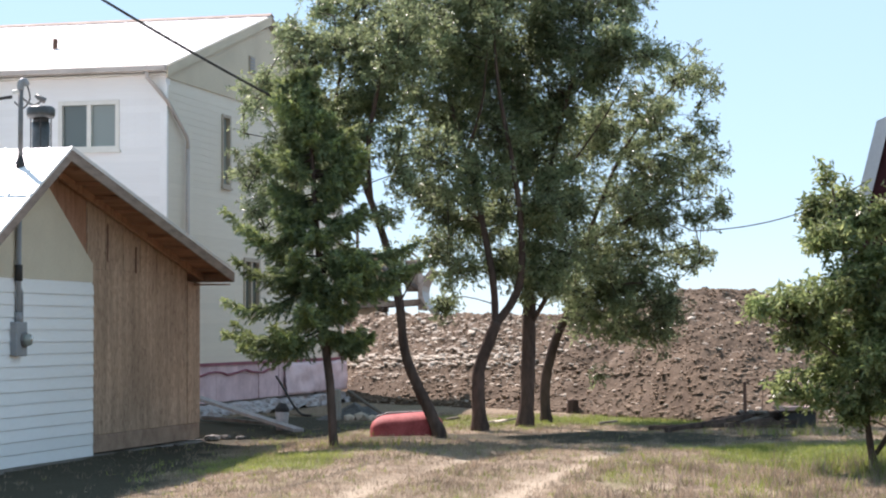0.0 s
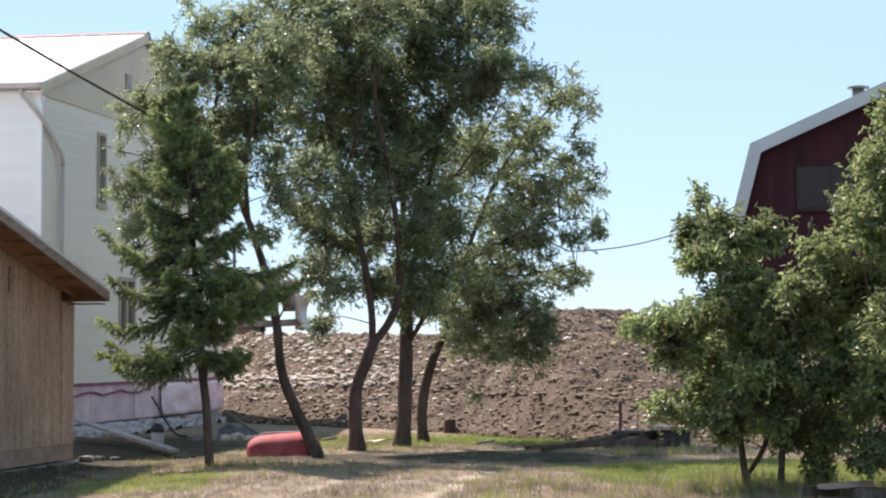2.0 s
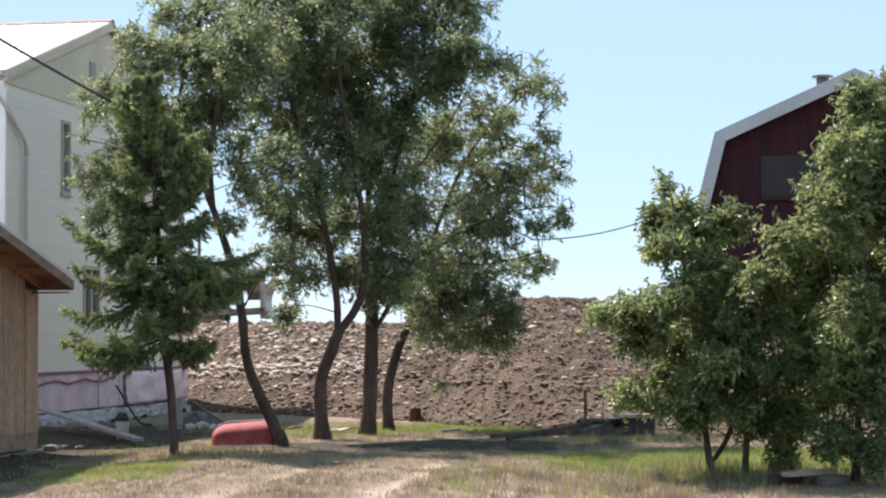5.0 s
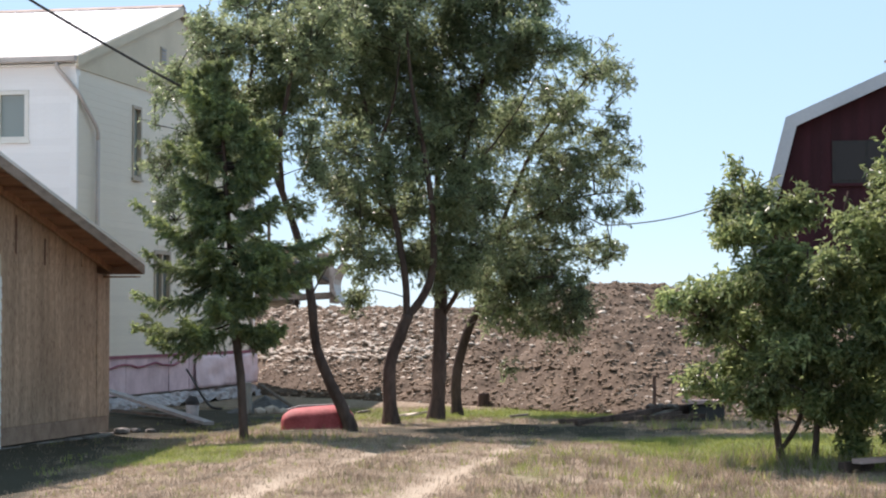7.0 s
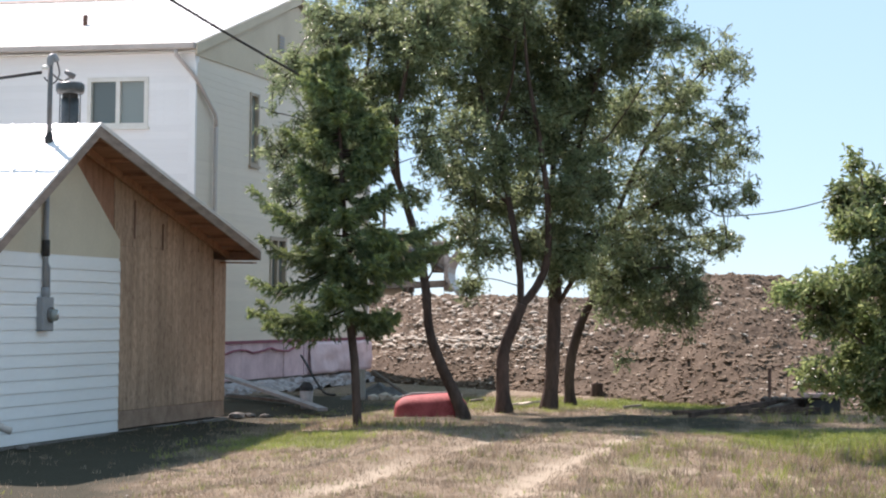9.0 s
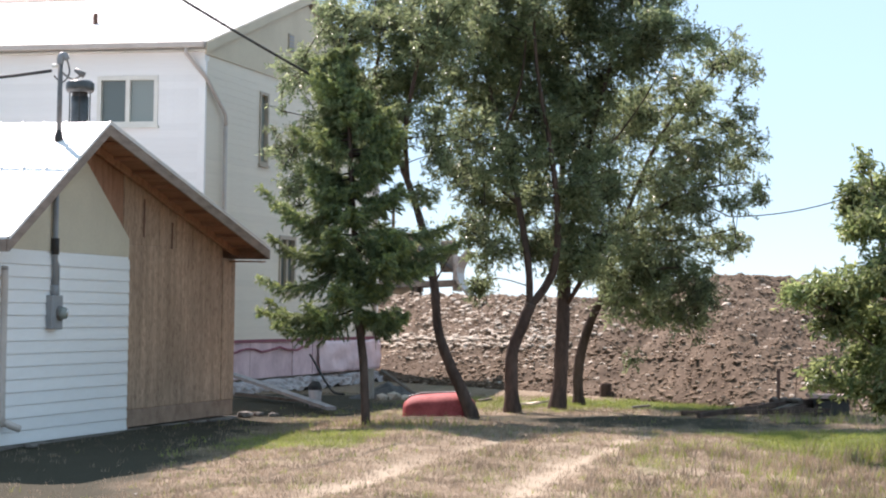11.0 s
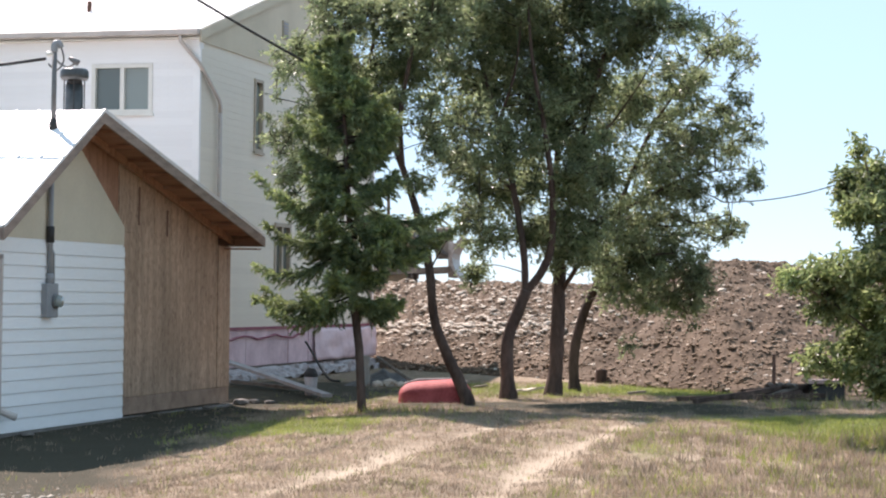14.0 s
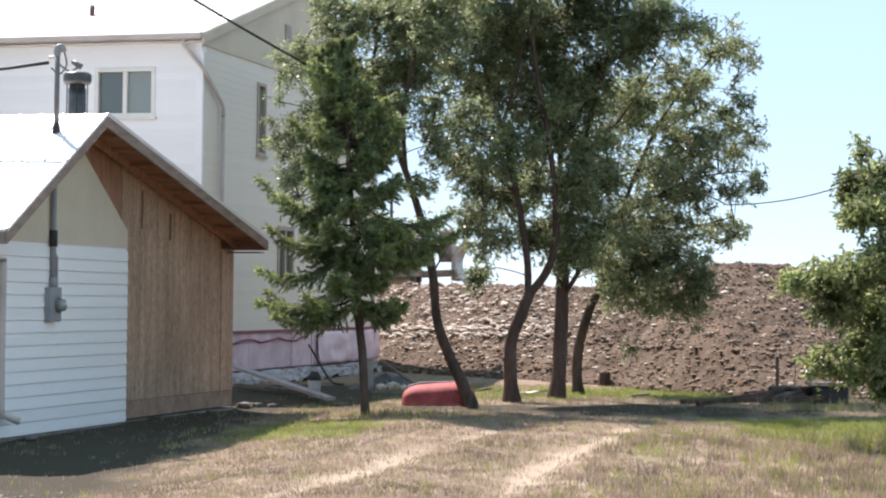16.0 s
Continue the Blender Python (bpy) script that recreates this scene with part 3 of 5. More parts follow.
    bm = tube(bmesh.new(), [(0.07, H_D - 0.35, 5.9), (0.07, H_D - 0.35, 0.5)], [0.045, 0.045], 8)
    part("downspout", bm, M_GUTTER, h, "taupe metal downspout", smooth=True)
    # roof vent pipe
    bm = tube(bmesh.new(), [(-3.12, 2.1, 6.85), (-3.12, 2.1, 7.22)], [0.05, 0.05], 10)
    tube(bm, [(-3.12, 2.1, 6.83), (-3.12, 2.1, 6.90)], [0.13, 0.06], 10)
    part("vent_pipe", bm, M_RUST, h, "short brown vent pipe", smooth=True)
    window(h, "x", -2.06, -0.88, 4.84, 5.74, (M_FRAME, M_GLASS, M_GLASS_PALE), panes=2, trim=0.075)
    window(h, "y", 2.80, 3.28, 4.36, 5.76, (M_FRAME_TAN, M_GLASS_PALE), trim=0.06)
    window(h, "y", 4.05, 5.0, 1.95, 3.05, (M_FRAME_TAN, M_GLASS), panes=2, trim=0.08)
    v = part("gable_vent", boxed(-0.02, 0.05, 4.30, 4.62, 6.72, 7.08), M_FRAME_TAN, h, "small louvred gable vent")
    for k in range(5):
        part("louvre", boxed(0.05, 0.062, 4.33, 4.59, 6.75 + k * 0.065, 6.785 + k * 0.065), M_GREYBOX, v)
    # footing: foam boards, tape and sheeting
    bm = bmesh.new()
    box(bm, -H_W, -0.03, 0.04, H_D - 0.05, 0.0, 0.98)
    foot = part("foundation", bm, M_CONCRETE, h)
    rnd = random.Random(5)
    y = 0.0
    while y < H_D - 0.1:
        w = min(1.22, H_D - y)
        bm = boxed(-0.028, 0.03 + rnd.uniform(0, 0.02), y + 0.006, y + w - 0.006, 0.25, 0.955, bevel=0.008)
        part("foam_board", bm, M_PINK, foot, "pink foam insulation board")
        if rnd.random() < 0.35:
            part("foam_seam", boxed(0.03, 0.054, y - 0.007, y + 0.007, 0.27, 0.95), M_PINK_DARK, foot)
        y += w
    part("foam_tape", boxed(-0.02, 0.07, 0.0, H_D, 0.945, 1.0), M_PINK_DARK, foot, "plum flashing strip")
    pts = [(0.065, 0.2 + 0.35 * k, 0.80 + 0.035 * math.sin(k * 1.3) + 0.02 * math.sin(k * 3.1)) for k in range(17)]
    part("loose_tape", tube(bmesh.new(), pts, [0.022] * len(pts), 6), M_PINK_DARK, foot, "sagging plum tape")
    # loose membrane bulging over the last foam boards
    rows, cols = 10, 46
    v, f = [], []
    for j in range(cols):
        y = 6.4 + (H_D - 6.42) * j / (cols - 1)
        for i in range(rows):
            u = i / (rows - 1)
            puff = 0.05 + 0.09 * u * (1 - 0.4 * u) + 0.05 * noise.noise((y * 1.9, u * 2.5, 3.0)) + 0.02 * noise.noise((y * 6, u * 8, 1.0))
            v.append((0.04 + max(0.02, puff), y + 0.06 * noise.noise((y, u * 3, 7.0)), 0.93 - 0.66 * u + 0.03 * noise.noise((y * 2.0, u, 5.0))))
    for j in range(cols - 1):
        for i in range(rows - 1):
            q = j * rows + i
            f.append((q, q + 1, q + rows + 1, q + rows))
    me = bpy.data.meshes.new("membrane")
    me.from_pydata(v, [], f)
    sheet = link("membrane", me, M_MEMBRANE, foot, "pale pink loose membrane", smooth=True)
    sheet.modifiers.new("thickness", "SOLIDIFY").thickness = 0.006
    return h


build_house()


# ---- shed ----
S_PEAK, S_LEFT, S_RIGHT = (-1.80, 3.90), (-4.42, 2.36), (4.12, 2.52)
S_BACK = -7.0


def shed_roof(y):
    (py, pz), (ly, lz), (ry, rz) = S_PEAK, S_LEFT, S_RIGHT
    return lz + (pz - lz) * (y - ly) / (py - ly) if y < py else pz + (rz - pz) * (y - py) / (ry - py)


def build_shed():
    s = thing("shed", pose(-4.23, 26.82, 0, 0, 0, TURN), "small white-sided shed with a bare wooden extension and metal roof", "shed")
    # sided wall and its beige gable
    w = part("sided_wall", boxed(-0.14, 0.0, -3.75, -0.012, -0.3, 2.26), M_VINYL, s)
    siding(w, "y", -3.75, -0.012, -0.06, 2.22, 0.1525, [], M_VINYL, lap=0.028, groove=0.007)
    bm = bmesh.new()
    prism(bm, [(-3.75, 2.26), (-0.012, 2.26), (-0.012, 2.50), (-1.42, 3.46), (-1.80, 3.70), (-3.75, shed_roof(-3.75) - 0.14)], "x", -0.14, 0.012)
    part("gable_panel", bm, M_BEIGE, s, "plain beige gable panel")
    part("side_wall", boxed(S_BACK, -0.14, -3.75, -3.61, 0, 2.6), M_VINYL, s)
    part("rear_wall", boxed(S_BACK, S_BACK + 0.14, -3.6, 3.9, 0, 2.4), M_VINYL, s)
    part("far_wall", boxed(S_BACK, -0.16, 4.04, 4.16, 0, 2.36), M_PLANK, s)
    sill = part("footing", boxed(-0.3, 0.03, -3.74, 4.2, -0.5, -0.062, bevel=0.015), M_FOOTING, s, "rough concrete footing")
    # vertical sheathing
    rnd = random.Random(8)
    wood = part("plank_wall", boxed(-0.16, -0.115, -1.5, 4.16, -0.04, 2.36), M_PLANK, s)
    y = 0.0
    for k, wd in enumerate((1.22, 1.22, 1.22, 0.52)):
        part("panel", boxed(-0.115, -0.075 + rnd.uniform(-0.006, 0.006), y + 0.003, y + wd - 0.003, 0.20, min(2.44, shed_roof(y + wd) - 0.16), bevel=0.004), M_PLANK, wood)
        part("skirt_board", boxed(-0.115, -0.074 + rnd.uniform(-0.004, 0.004), y + 0.002, y + wd - 0.002, -0.04, 0.197, bevel=0.004), M_DAMP, wood, "damp-stained skirt board")
        y += wd
    part("panel", prism(bmesh.new(), [(-1.5, 2.3), (-0.01, 2.3), (-0.01, shed_roof(-0.01) - 0.06), (-1.5, shed_roof(-1.5) - 0.06)], "x", -0.125, -0.09), M_SOFFIT, wood, "orange plywood panel")
    y = 0.0
    while y < 3.4:
        wd = 0.61
        zt = [shed_roof(q) - 0.058 for q in (y + 0.012, y + wd - 0.012)]
        if min(zt) > 2.48:
            prof = [(y + 0.012, 2.442), (y + wd - 0.012, 2.442), (y + wd - 0.012, zt[1]), (y + 0.012, zt[0])]
            part("plank", prism(bmesh.new(), prof, "x", -0.125, -0.080 + rnd.uniform(-0.004, 0.004)), M_PLANK, wood)
        y += wd
    # brown strips added in place of the shaded slits between upper boards
    for yy, z0, dz in ((0.65, 2.55, 0.25), (1.65, 2.42, 0.30)):
        part("gap_strip", boxed(-0.10, -0.07, yy, yy + 0.035, z0, shed_roof(yy) - dz), M_RUST, wood, "dark gap strip")
    # roof
    for a, b, name in ((S_LEFT, S_PEAK, "near_roof"), (S_PEAK, S_RIGHT, "far_roof")):
        bm = bmesh.new()
        prism(bm, [a, b, (b[0], b[1] - 0.03), (a[0], a[1] - 0.03)], "x", S_BACK - 0.3, 0.52)
        sheet = part(name, bm, M_ROOF, s, "white ribbed metal roof sheet")
        rib = ribs([(a[0], a[1] + 0.002), (b[0], b[1] + 0.002), (b[0], b[1] + 0.014), (a[0], a[1] + 0.014)])
        x = S_BACK
        while x < 0.5:
            link("rib", rib, M_ROOF, sheet).location.x = x
            x += 0.3
        deck = part("roof_deck", prism(bmesh.new(), [(a[0] + 0.03, a[1] - 0.034), (b[0], b[1] - 0.034), (b[0], b[1] - 0.055), (a[0] + 0.03, a[1] - 0.055)], "x", S_BACK, 0.48), M_SOFFIT, s, "orange plywood roof deck")
        # lookouts under the deck, across the overhang
        n = 9 if b is S_RIGHT else 4
        for k in range(1, n + 1):
            t = k / (n + 0.6)
            yy, zz = a[0] + (b[0] - a[0]) * t, a[1] + (b[1] - a[1]) * t
            part("lookout", boxed(-0.15, 0.46, yy - 0.02, yy + 0.02, zz - 0.10, zz - 0.055), M_SOFFIT, deck)
        bm = prism(bmesh.new(), [(a[0], a[1] - 0.005), (b[0], b[1] - 0.005), (b[0], b[1] - 0.17), (a[0], a[1] - 0.17)], "x", 0.485, 0.515)
        part("rake_board", bm, M_TRIM, s, "weathered grey-brown rake board")
        bm = prism(bmesh.new(), [(a[0] + 0.03, a[1] - 0.06), (b[0], b[1] - 0.06), (b[0], b[1] - 0.16), (a[0] + 0.03, a[1] - 0.16)], "x", -0.02, 0.02)
        part("rafter", bm, M_SOFFIT, deck)
    part("eave_board", boxed(S_BACK, 0.48, S_RIGHT[0] - 0.02, S_RIGHT[0] + 0.01, S_RIGHT[1] - 0.17, S_RIGHT[1] - 0.006), M_SOFFIT, s)
    part("eave_board", boxed(S_BACK, 0.48, S_LEFT[0] - 0.01, S_LEFT[0] + 0.02, S_LEFT[1] - 0.17, S_LEFT[1] - 0.035), M_TRIM, s)
    part("eave_soffit", boxed(-0.14, 0.46, 3.9, 4.09, 2.30, 2.32), M_SOFFIT, s)
    # downspout on the near corner
    pts = smooth_line([(0.05, -3.62, 2.0), (0.05, -3.62, 1.9), (0.05, -3.62, 0.32), (0.08, -3.58, 0.22), (0.2, -3.45, 0.14)], 3)
    part("downspout", tube(bmesh.new(), pts, [0.045] * len(pts), 8), M_GUTTER, s, "taupe downspout with an elbow", smooth=True)
    return s


build_shed()


def on_shed(x, y, z=0.0):
    return pose(-4.23, 26.82, 0, 0, 0, TURN) @ Matrix.Translation((x, y, z))


def build_meter():
    m = thing("electric_meter", on_shed(0.0, -2.33, 1.3), "grey electric meter box with conduit on the shed wall", "electric meter")
    part("box", boxed(0.0, 0.11, -0.15, 0.15, 0.0, 0.42, bevel=0.012), M_GREYBOX, m)
    bm = bmesh.new()
    bmesh.ops.create_cone(bm, cap_ends=True, segments=20, radius1=0.08, radius2=0.07, depth=0.08, matrix=Matrix.Translation((0.155, 0.05, 0.2)) @ Matrix.Rotation(math.pi / 2, 4, "Y"))
    part("meter_glass", bm, M_GLASS_PALE, m, smooth=True)
    bm = bmesh.new()
    bmesh.ops.create_cone(bm, cap_ends=True, segments=20, radius1=0.095, radius2=0.095, depth=0.03, matrix=Matrix.Translation((0.12, 0.05, 0.2)) @ Matrix.Rotation(math.pi / 2, 4, "Y"))
    part("ring", bm, M_STEEL, m, smooth=True)
    part("conduit", tube(bmesh.new(), [(0.06, 0, 0.42), (0.06, 0, 1.66)], [0.035, 0.035], 10), M_GREYBOX, m, smooth=True)
    part("conduit", tube(bmesh.new(), [(0.07, 0.07, 0.42), (0.07, 0.07, 0.78), (0.06, 0.02, 0.86)], [0.02] * 3, 8), M_GREYBOX, m, smooth=True)
    part("coupling", tube(bmesh.new(), [(0.06, 0, 0.40), (0.06, 0, 0.54)], [0.05, 0.05], 10), M_GREYBOX, m, smooth=True)
    part("coupling", tube(bmesh.new(), [(0.06, 0, 0.92), (0.06, 0, 1.12)], [0.05, 0.05], 10), M_DARK, m, smooth=True)


build_meter()


def build_mast():
    z0 = shed_roof(-2.25)
    m = thing("service_mast", on_shed(0.03, -2.24, z0), "grey steel service mast with weatherhead and lamp on the shed roof", "utility mast")
    part("pole", tube(bmesh.new(), [(0, 0, -0.02), (0, 0, 0.98)], [0.032, 0.032], 10), M_STEEL, m, smooth=True)
    part("boot", tube(bmesh.new(), [(0, 0, -0.06), (0, 0, 0.05), (0, 0, 0.12)], [0.06, 0.05, 0.036], 12), M_DARK, m, smooth=True)
    part("weatherhead", tube(bmesh.new(), smooth_line([(0, 0, 0.94), (0.0, 0.0, 1.03), (0.04, 0.02, 1.06), (0.07, 0.04, 1.0)], 3), [0.036, 0.042, 0.045, 0.045, 0.045, 0.042, 0.04, 0.04, 0.038, 0.034], 10), M_GREYBOX, m, smooth=True)
    arm = part("lamp_arm", tube(bmesh.new(), smooth_line([(0, 0, 0.86), (0.14, 0.05, 0.76), (0.26, 0.08, 0.82)], 4), [0.013] * 9, 6), M_STEEL, m)
    part("lamp_head", tube(bmesh.new(), [(0.17, 0.06, 0.88), (0.23, 0.08, 0.84), (0.28, 0.09, 0.81)], [0.025, 0.036, 0.04], 12), M_STEEL, arm, smooth=True)
    part("insulator", tube(bmesh.new(), [(-0.10, -0.02, 0.92), (-0.01, 0, 0.92)], [0.03, 0.03], 8), M_FRAME, m, smooth=True)
    part("drip_loop", tube(bmesh.new(), smooth_line([(0.07, 0.04, 1.0), (0.10, 0.05, 0.84), (0.02, 0.02, 0.72), (-0.08, -0.01, 0.80)], 4), [0.010] * 13, 6), M_DARK, m)


build_mast()


def build_chimney():
    c = thing("chimney", on_shed(-0.32, -0.93, shed_roof(-0.93)), "steel chimney pipe with a round cap behind the shed ridge", "chimney")
    part("pipe", tube(bmesh.new(), [(0, 0, -0.05), (0, 0, 0.62)], [0.115, 0.115], 18), M_FLUE, c, smooth=True)
    part("cap", tube(bmesh.new(), [(0, 0, 0.68), (0, 0, 0.72), (0, 0, 0.80), (0, 0, 0.83)], [0.165, 0.185, 0.185, 0.155], 18), M_FLUE, c, smooth=True)
    part("collar", tube(bmesh.new(), [(0, 0, 0.60), (0, 0, 0.69)], [0.10, 0.10], 18), M_DARK, c, smooth=True)
    for k in range(4):
        a = k * math.pi / 2 + 0.4
        part("band", tube(bmesh.new(), [(math.cos(a) * 0.13, math.sin(a) * 0.13, 0.05), (math.cos(a) * 0.13, math.sin(a) * 0.13, 0.68)], [0.008, 0.008], 5), M_DARK, c)


build_chimney()


# ---- red barn ----
def build_barn():
    b = thing("barn", pose(12.39, 40.0, 0, 0, 0, TURN), "dark red barn with a gambrel roof and pale metal trim", "barn")
    half, kx, kz, pz, ez = 3.62, 2.86, 5.86, 7.12, 2.9
    outline = [(-half + 0.25, 0), (half - 0.25, 0), (half - 0.25, ez + 0.2), (kx - 0.1, kz - 0.1), (0, pz - 0.12), (-kx + 0.1, kz - 0.1), (-half + 0.25, ez + 0.2)]
    wall = part("front_wall", prism(bmesh.new(), outline, "y", 0.3, 0.5), M_BARN, b)
    part("side_wall", boxed(-half + 0.25, -half + 0.45, 0.5, 11, 0, ez + 0.3), M_BARN, b)
    part("side_wall", boxed(half - 0.45, half - 0.25, 0.5, 11, 0, ez + 0.3), M_BARN, b)
    part("rear_wall", prism(bmesh.new(), outline, "y", 10.8, 11.0), M_BARN, b)
    x = -half + 0.27
    while x < half - 0.3:
        def top(q):
            q = abs(q)
            return pz - 0.2 - (pz - kz) * q / kx if q < kx - 0.1 else kz - 0.2 - (kz - ez) * (q - kx + 0.1) / (half - kx)
        zt = min(top(x), top(x + 0.19))
        part("board", boxed(x, x + 0.196, 0.275, 0.3, 0.05, max(zt, 0.5)), M_BARN, wall)
        x += 0.2
    outer = [(-half, ez), (-kx, kz), (0, pz), (kx, kz), (half, ez)]

    def inset(k):
        """The roof line moved inward by k, mitred at its bends."""
        out = []
        for i, (x, z) in enumerate(outer):
            ds = [Vector((q[0] - p[0], q[1] - p[1])).normalized() for p, q in zip(outer, outer[1:])]
            ns = [Vector((d.y, -d.x)) for d in ds[max(i - 1, 0):i + 1]]
            n = sum(ns, Vector((0, 0))).normalized()
            out.append((x + n.x * k / n.dot(ns[0]), z + n.y * k / n.dot(ns[0])))
        return out

    for i in range(4):
        for name, k0, k1, y0, y1, lab in (("roof_panel", 0, 0.08, 0.0, 11.2, "pale grey metal roof panel"), ("rake_board", -0.01, 0.25, -0.04, -0.002, "wide pale metal rake trim"), ("soffit", 0.085, 0.105, 0.003, 0.27, "")):
            a, c = inset(k0), inset(k1)
            part(name, prism(bmesh.new(), [a[i], a[i + 1], c[i + 1], c[i]], "y", y0, y1), M_BARN_TRIM, b, lab)
    for x0, x1, z0, z1 in ((-1.93, -0.55, 4.5, 5.38), (-2.9, -1.6, 1.55, 2.55)):
        w = part("window", boxed(x0, x1, 0.235, 0.275, z0, z1), M_DARK, b)
        mid = (x0 + x1) / 2
        part("pane", boxed(x0 + 0.06, mid - 0.03, 0.222, 0.235, z0 + 0.06, z1 - 0.06), M_GLASS_DIM, w)
        part("pane", boxed(mid + 0.03, x1 - 0.06, 0.222, 0.235, z0 + 0.06, z1 - 0.06), M_GLASS_DIM, w)
        part("sill", boxed(x0 - 0.05, x1 + 0.05, 0.20, 0.275, z0 - 0.06, z0 - 0.002), M_BARN if z0 > 3 else M_BARN_TRIM, w)
    v = part("roof_vent", tube(bmesh.new(), [(-0.62, 1.4, 6.75), (-0.62, 1.4, 7.13)], [0.13, 0.13], 14), M_STEEL, b, "round roof vent with a flat cap", smooth=True)
    part("cap", tube(bmesh.new(), [(-0.62, 1.4, 7.13), (-0.62, 1.4, 7.17), (-0.62, 1.4, 7.20)], [0.23, 0.23, 0.10], 14), M_STEEL, v)


build_barn()


# ---- trees ----
def leaf_mesh(name, leaves, length, width, rnd, mat):
    """One folded leaf blade at each of leaves (place, growing direction)."""
    v, f = [], []
    for p, d in leaves:
        s = rnd.uniform(0.7, 1.25)
        d = d.normalized()
        side = d.cross(Vector((rnd.gauss(0, 1), rnd.gauss(0, 1), rnd.gauss(0, 1)))).normalized() * (width * s / 2)
        up = d.cross(side).normalized() * (width * 0.25 * s)
        tip = p + d * (length * s)
        m = p + d * (length * s * 0.45)
        i = len(v)
        v += [tuple(p), tuple(m + side + up), tuple(tip), tuple(m - side + up)]
        f += [(i, i + 1, i + 2), (i, i + 2, i + 3)]
    me = bpy.data.meshes.new(name)
    me.from_pydata(v, [], f)
    me.materials.append(mat)
    return me


def leafy_tree(name, base, stems, clumps, leaf_n, length, width, seed, mat, label, category, twig_r=0.006, spread=1.12, sides=10):
    """Tapered bent stems, limbs that reach the clumps of the crown, twigs, and leaves along the twigs."""
    rnd = random.Random(seed)
    t = thing(name, Matrix.Translation(base), label, category)
    nodes = []
    for k, st in enumerate(stems):
        line = smooth_line([p[:3] for p in st], 5)
        rad = [v.x for v in smooth_line([(p[3], 0) for p in st], 5)]
        if k == 0:
            rad = [r * (1 + 0.35 * max(0, 1 - i / 3)) for i, r in enumerate(rad)]
            line[0].z = -0.2
        part("trunk" if k == 0 else "limb", tube(bmesh.new(), line, rad, sides if k == 0 else 7, 0.07, rnd), M_BARK, t, smooth=True)
        nodes += [(p, r) for p, r in zip(line, rad) if k or p.z > min(line[-1].z * 0.5, 1.2)]
    twigs = bmesh.new()
    leaves = []
    fine = []
    for cx, cy, cz, r in clumps:
        for _ in range(7):
            fine.append((cx + rnd.gauss(0, r * 0.60 * spread), cy + rnd.gauss(0, r * 0.75 * spread), cz + rnd.gauss(0, r * 0.55 * spread), r * rnd.uniform(0.30, 0.62)))
        fine.append((cx, cy, cz, r * 1.05))
    clumps = fine
    total = sum(c[3] ** 2 for c in clumps)
    for cx, cy, cz, r in clumps:
        c = Vector((cx, cy, cz))
        p, pr = min(nodes, key=lambda q: (q[0] - c).length + (0.35 if q[0].z > c.z else 0))
        nodes.append((c, 0.006))
        mid = p.lerp(c, 0.5) + Vector((rnd.gauss(0, 0.04), rnd.gauss(0, 0.04), 0.06 * (c - p).length))
        tube(twigs, smooth_line([p, mid, c], 3), [0.011, 0.010, 0.009, 0.008, 0.006, 0.005, 0.003], 4)
        n = int(leaf_n * r * r / total)
        per = 13
        for _ in range(max(1, n // per)):
            q = Vector((rnd.gauss(0, 1), rnd.gauss(0, 1), rnd.gauss(0, 1))).normalized() * (r * (rnd.random() ** 0.6 * 1.2 + abs(rnd.gauss(0, 0.28))))
            q = Vector((q.x, q.y * 1.15, q.z * 0.95))
            e = c + q
            d = (q.normalized() * 0.8 + Vector((rnd.gauss(0, 0.5), rnd.gauss(0, 0.5), rnd.uniform(-0.7, 0.25)))).normalized()
            ln = rnd.uniform(0.16, 0.34)
            s0 = e - d * ln
            if rnd.random() < 0.5:
                a = c + q * 0.25
                tube(twigs, [a, a.lerp(s0, 0.5) + Vector((0, 0, 0.03)), s0, e], [twig_r, twig_r * 0.8, twig_r * 0.6, twig_r * 0.3], 3)
            for k in range(per):
                g = s0.lerp(e, k / (per - 1)) + Vector((rnd.gauss(0, 0.012), rnd.gauss(0, 0.012), rnd.gauss(0, 0.012)))
                leaves.append((g, d * 0.6 + Vector((rnd.gauss(0, 0.75), rnd.gauss(0, 0.75), rnd.gauss(-0.35, 0.5)))))
    tagged(part("branchwork", twigs, M_TWIG, t), kind="stuff")
    crown = link("crown", leaf_mesh("crown", leaves, length, width, rnd, mat), mat, t)
    tagged(crown, kind="stuff")
    return t


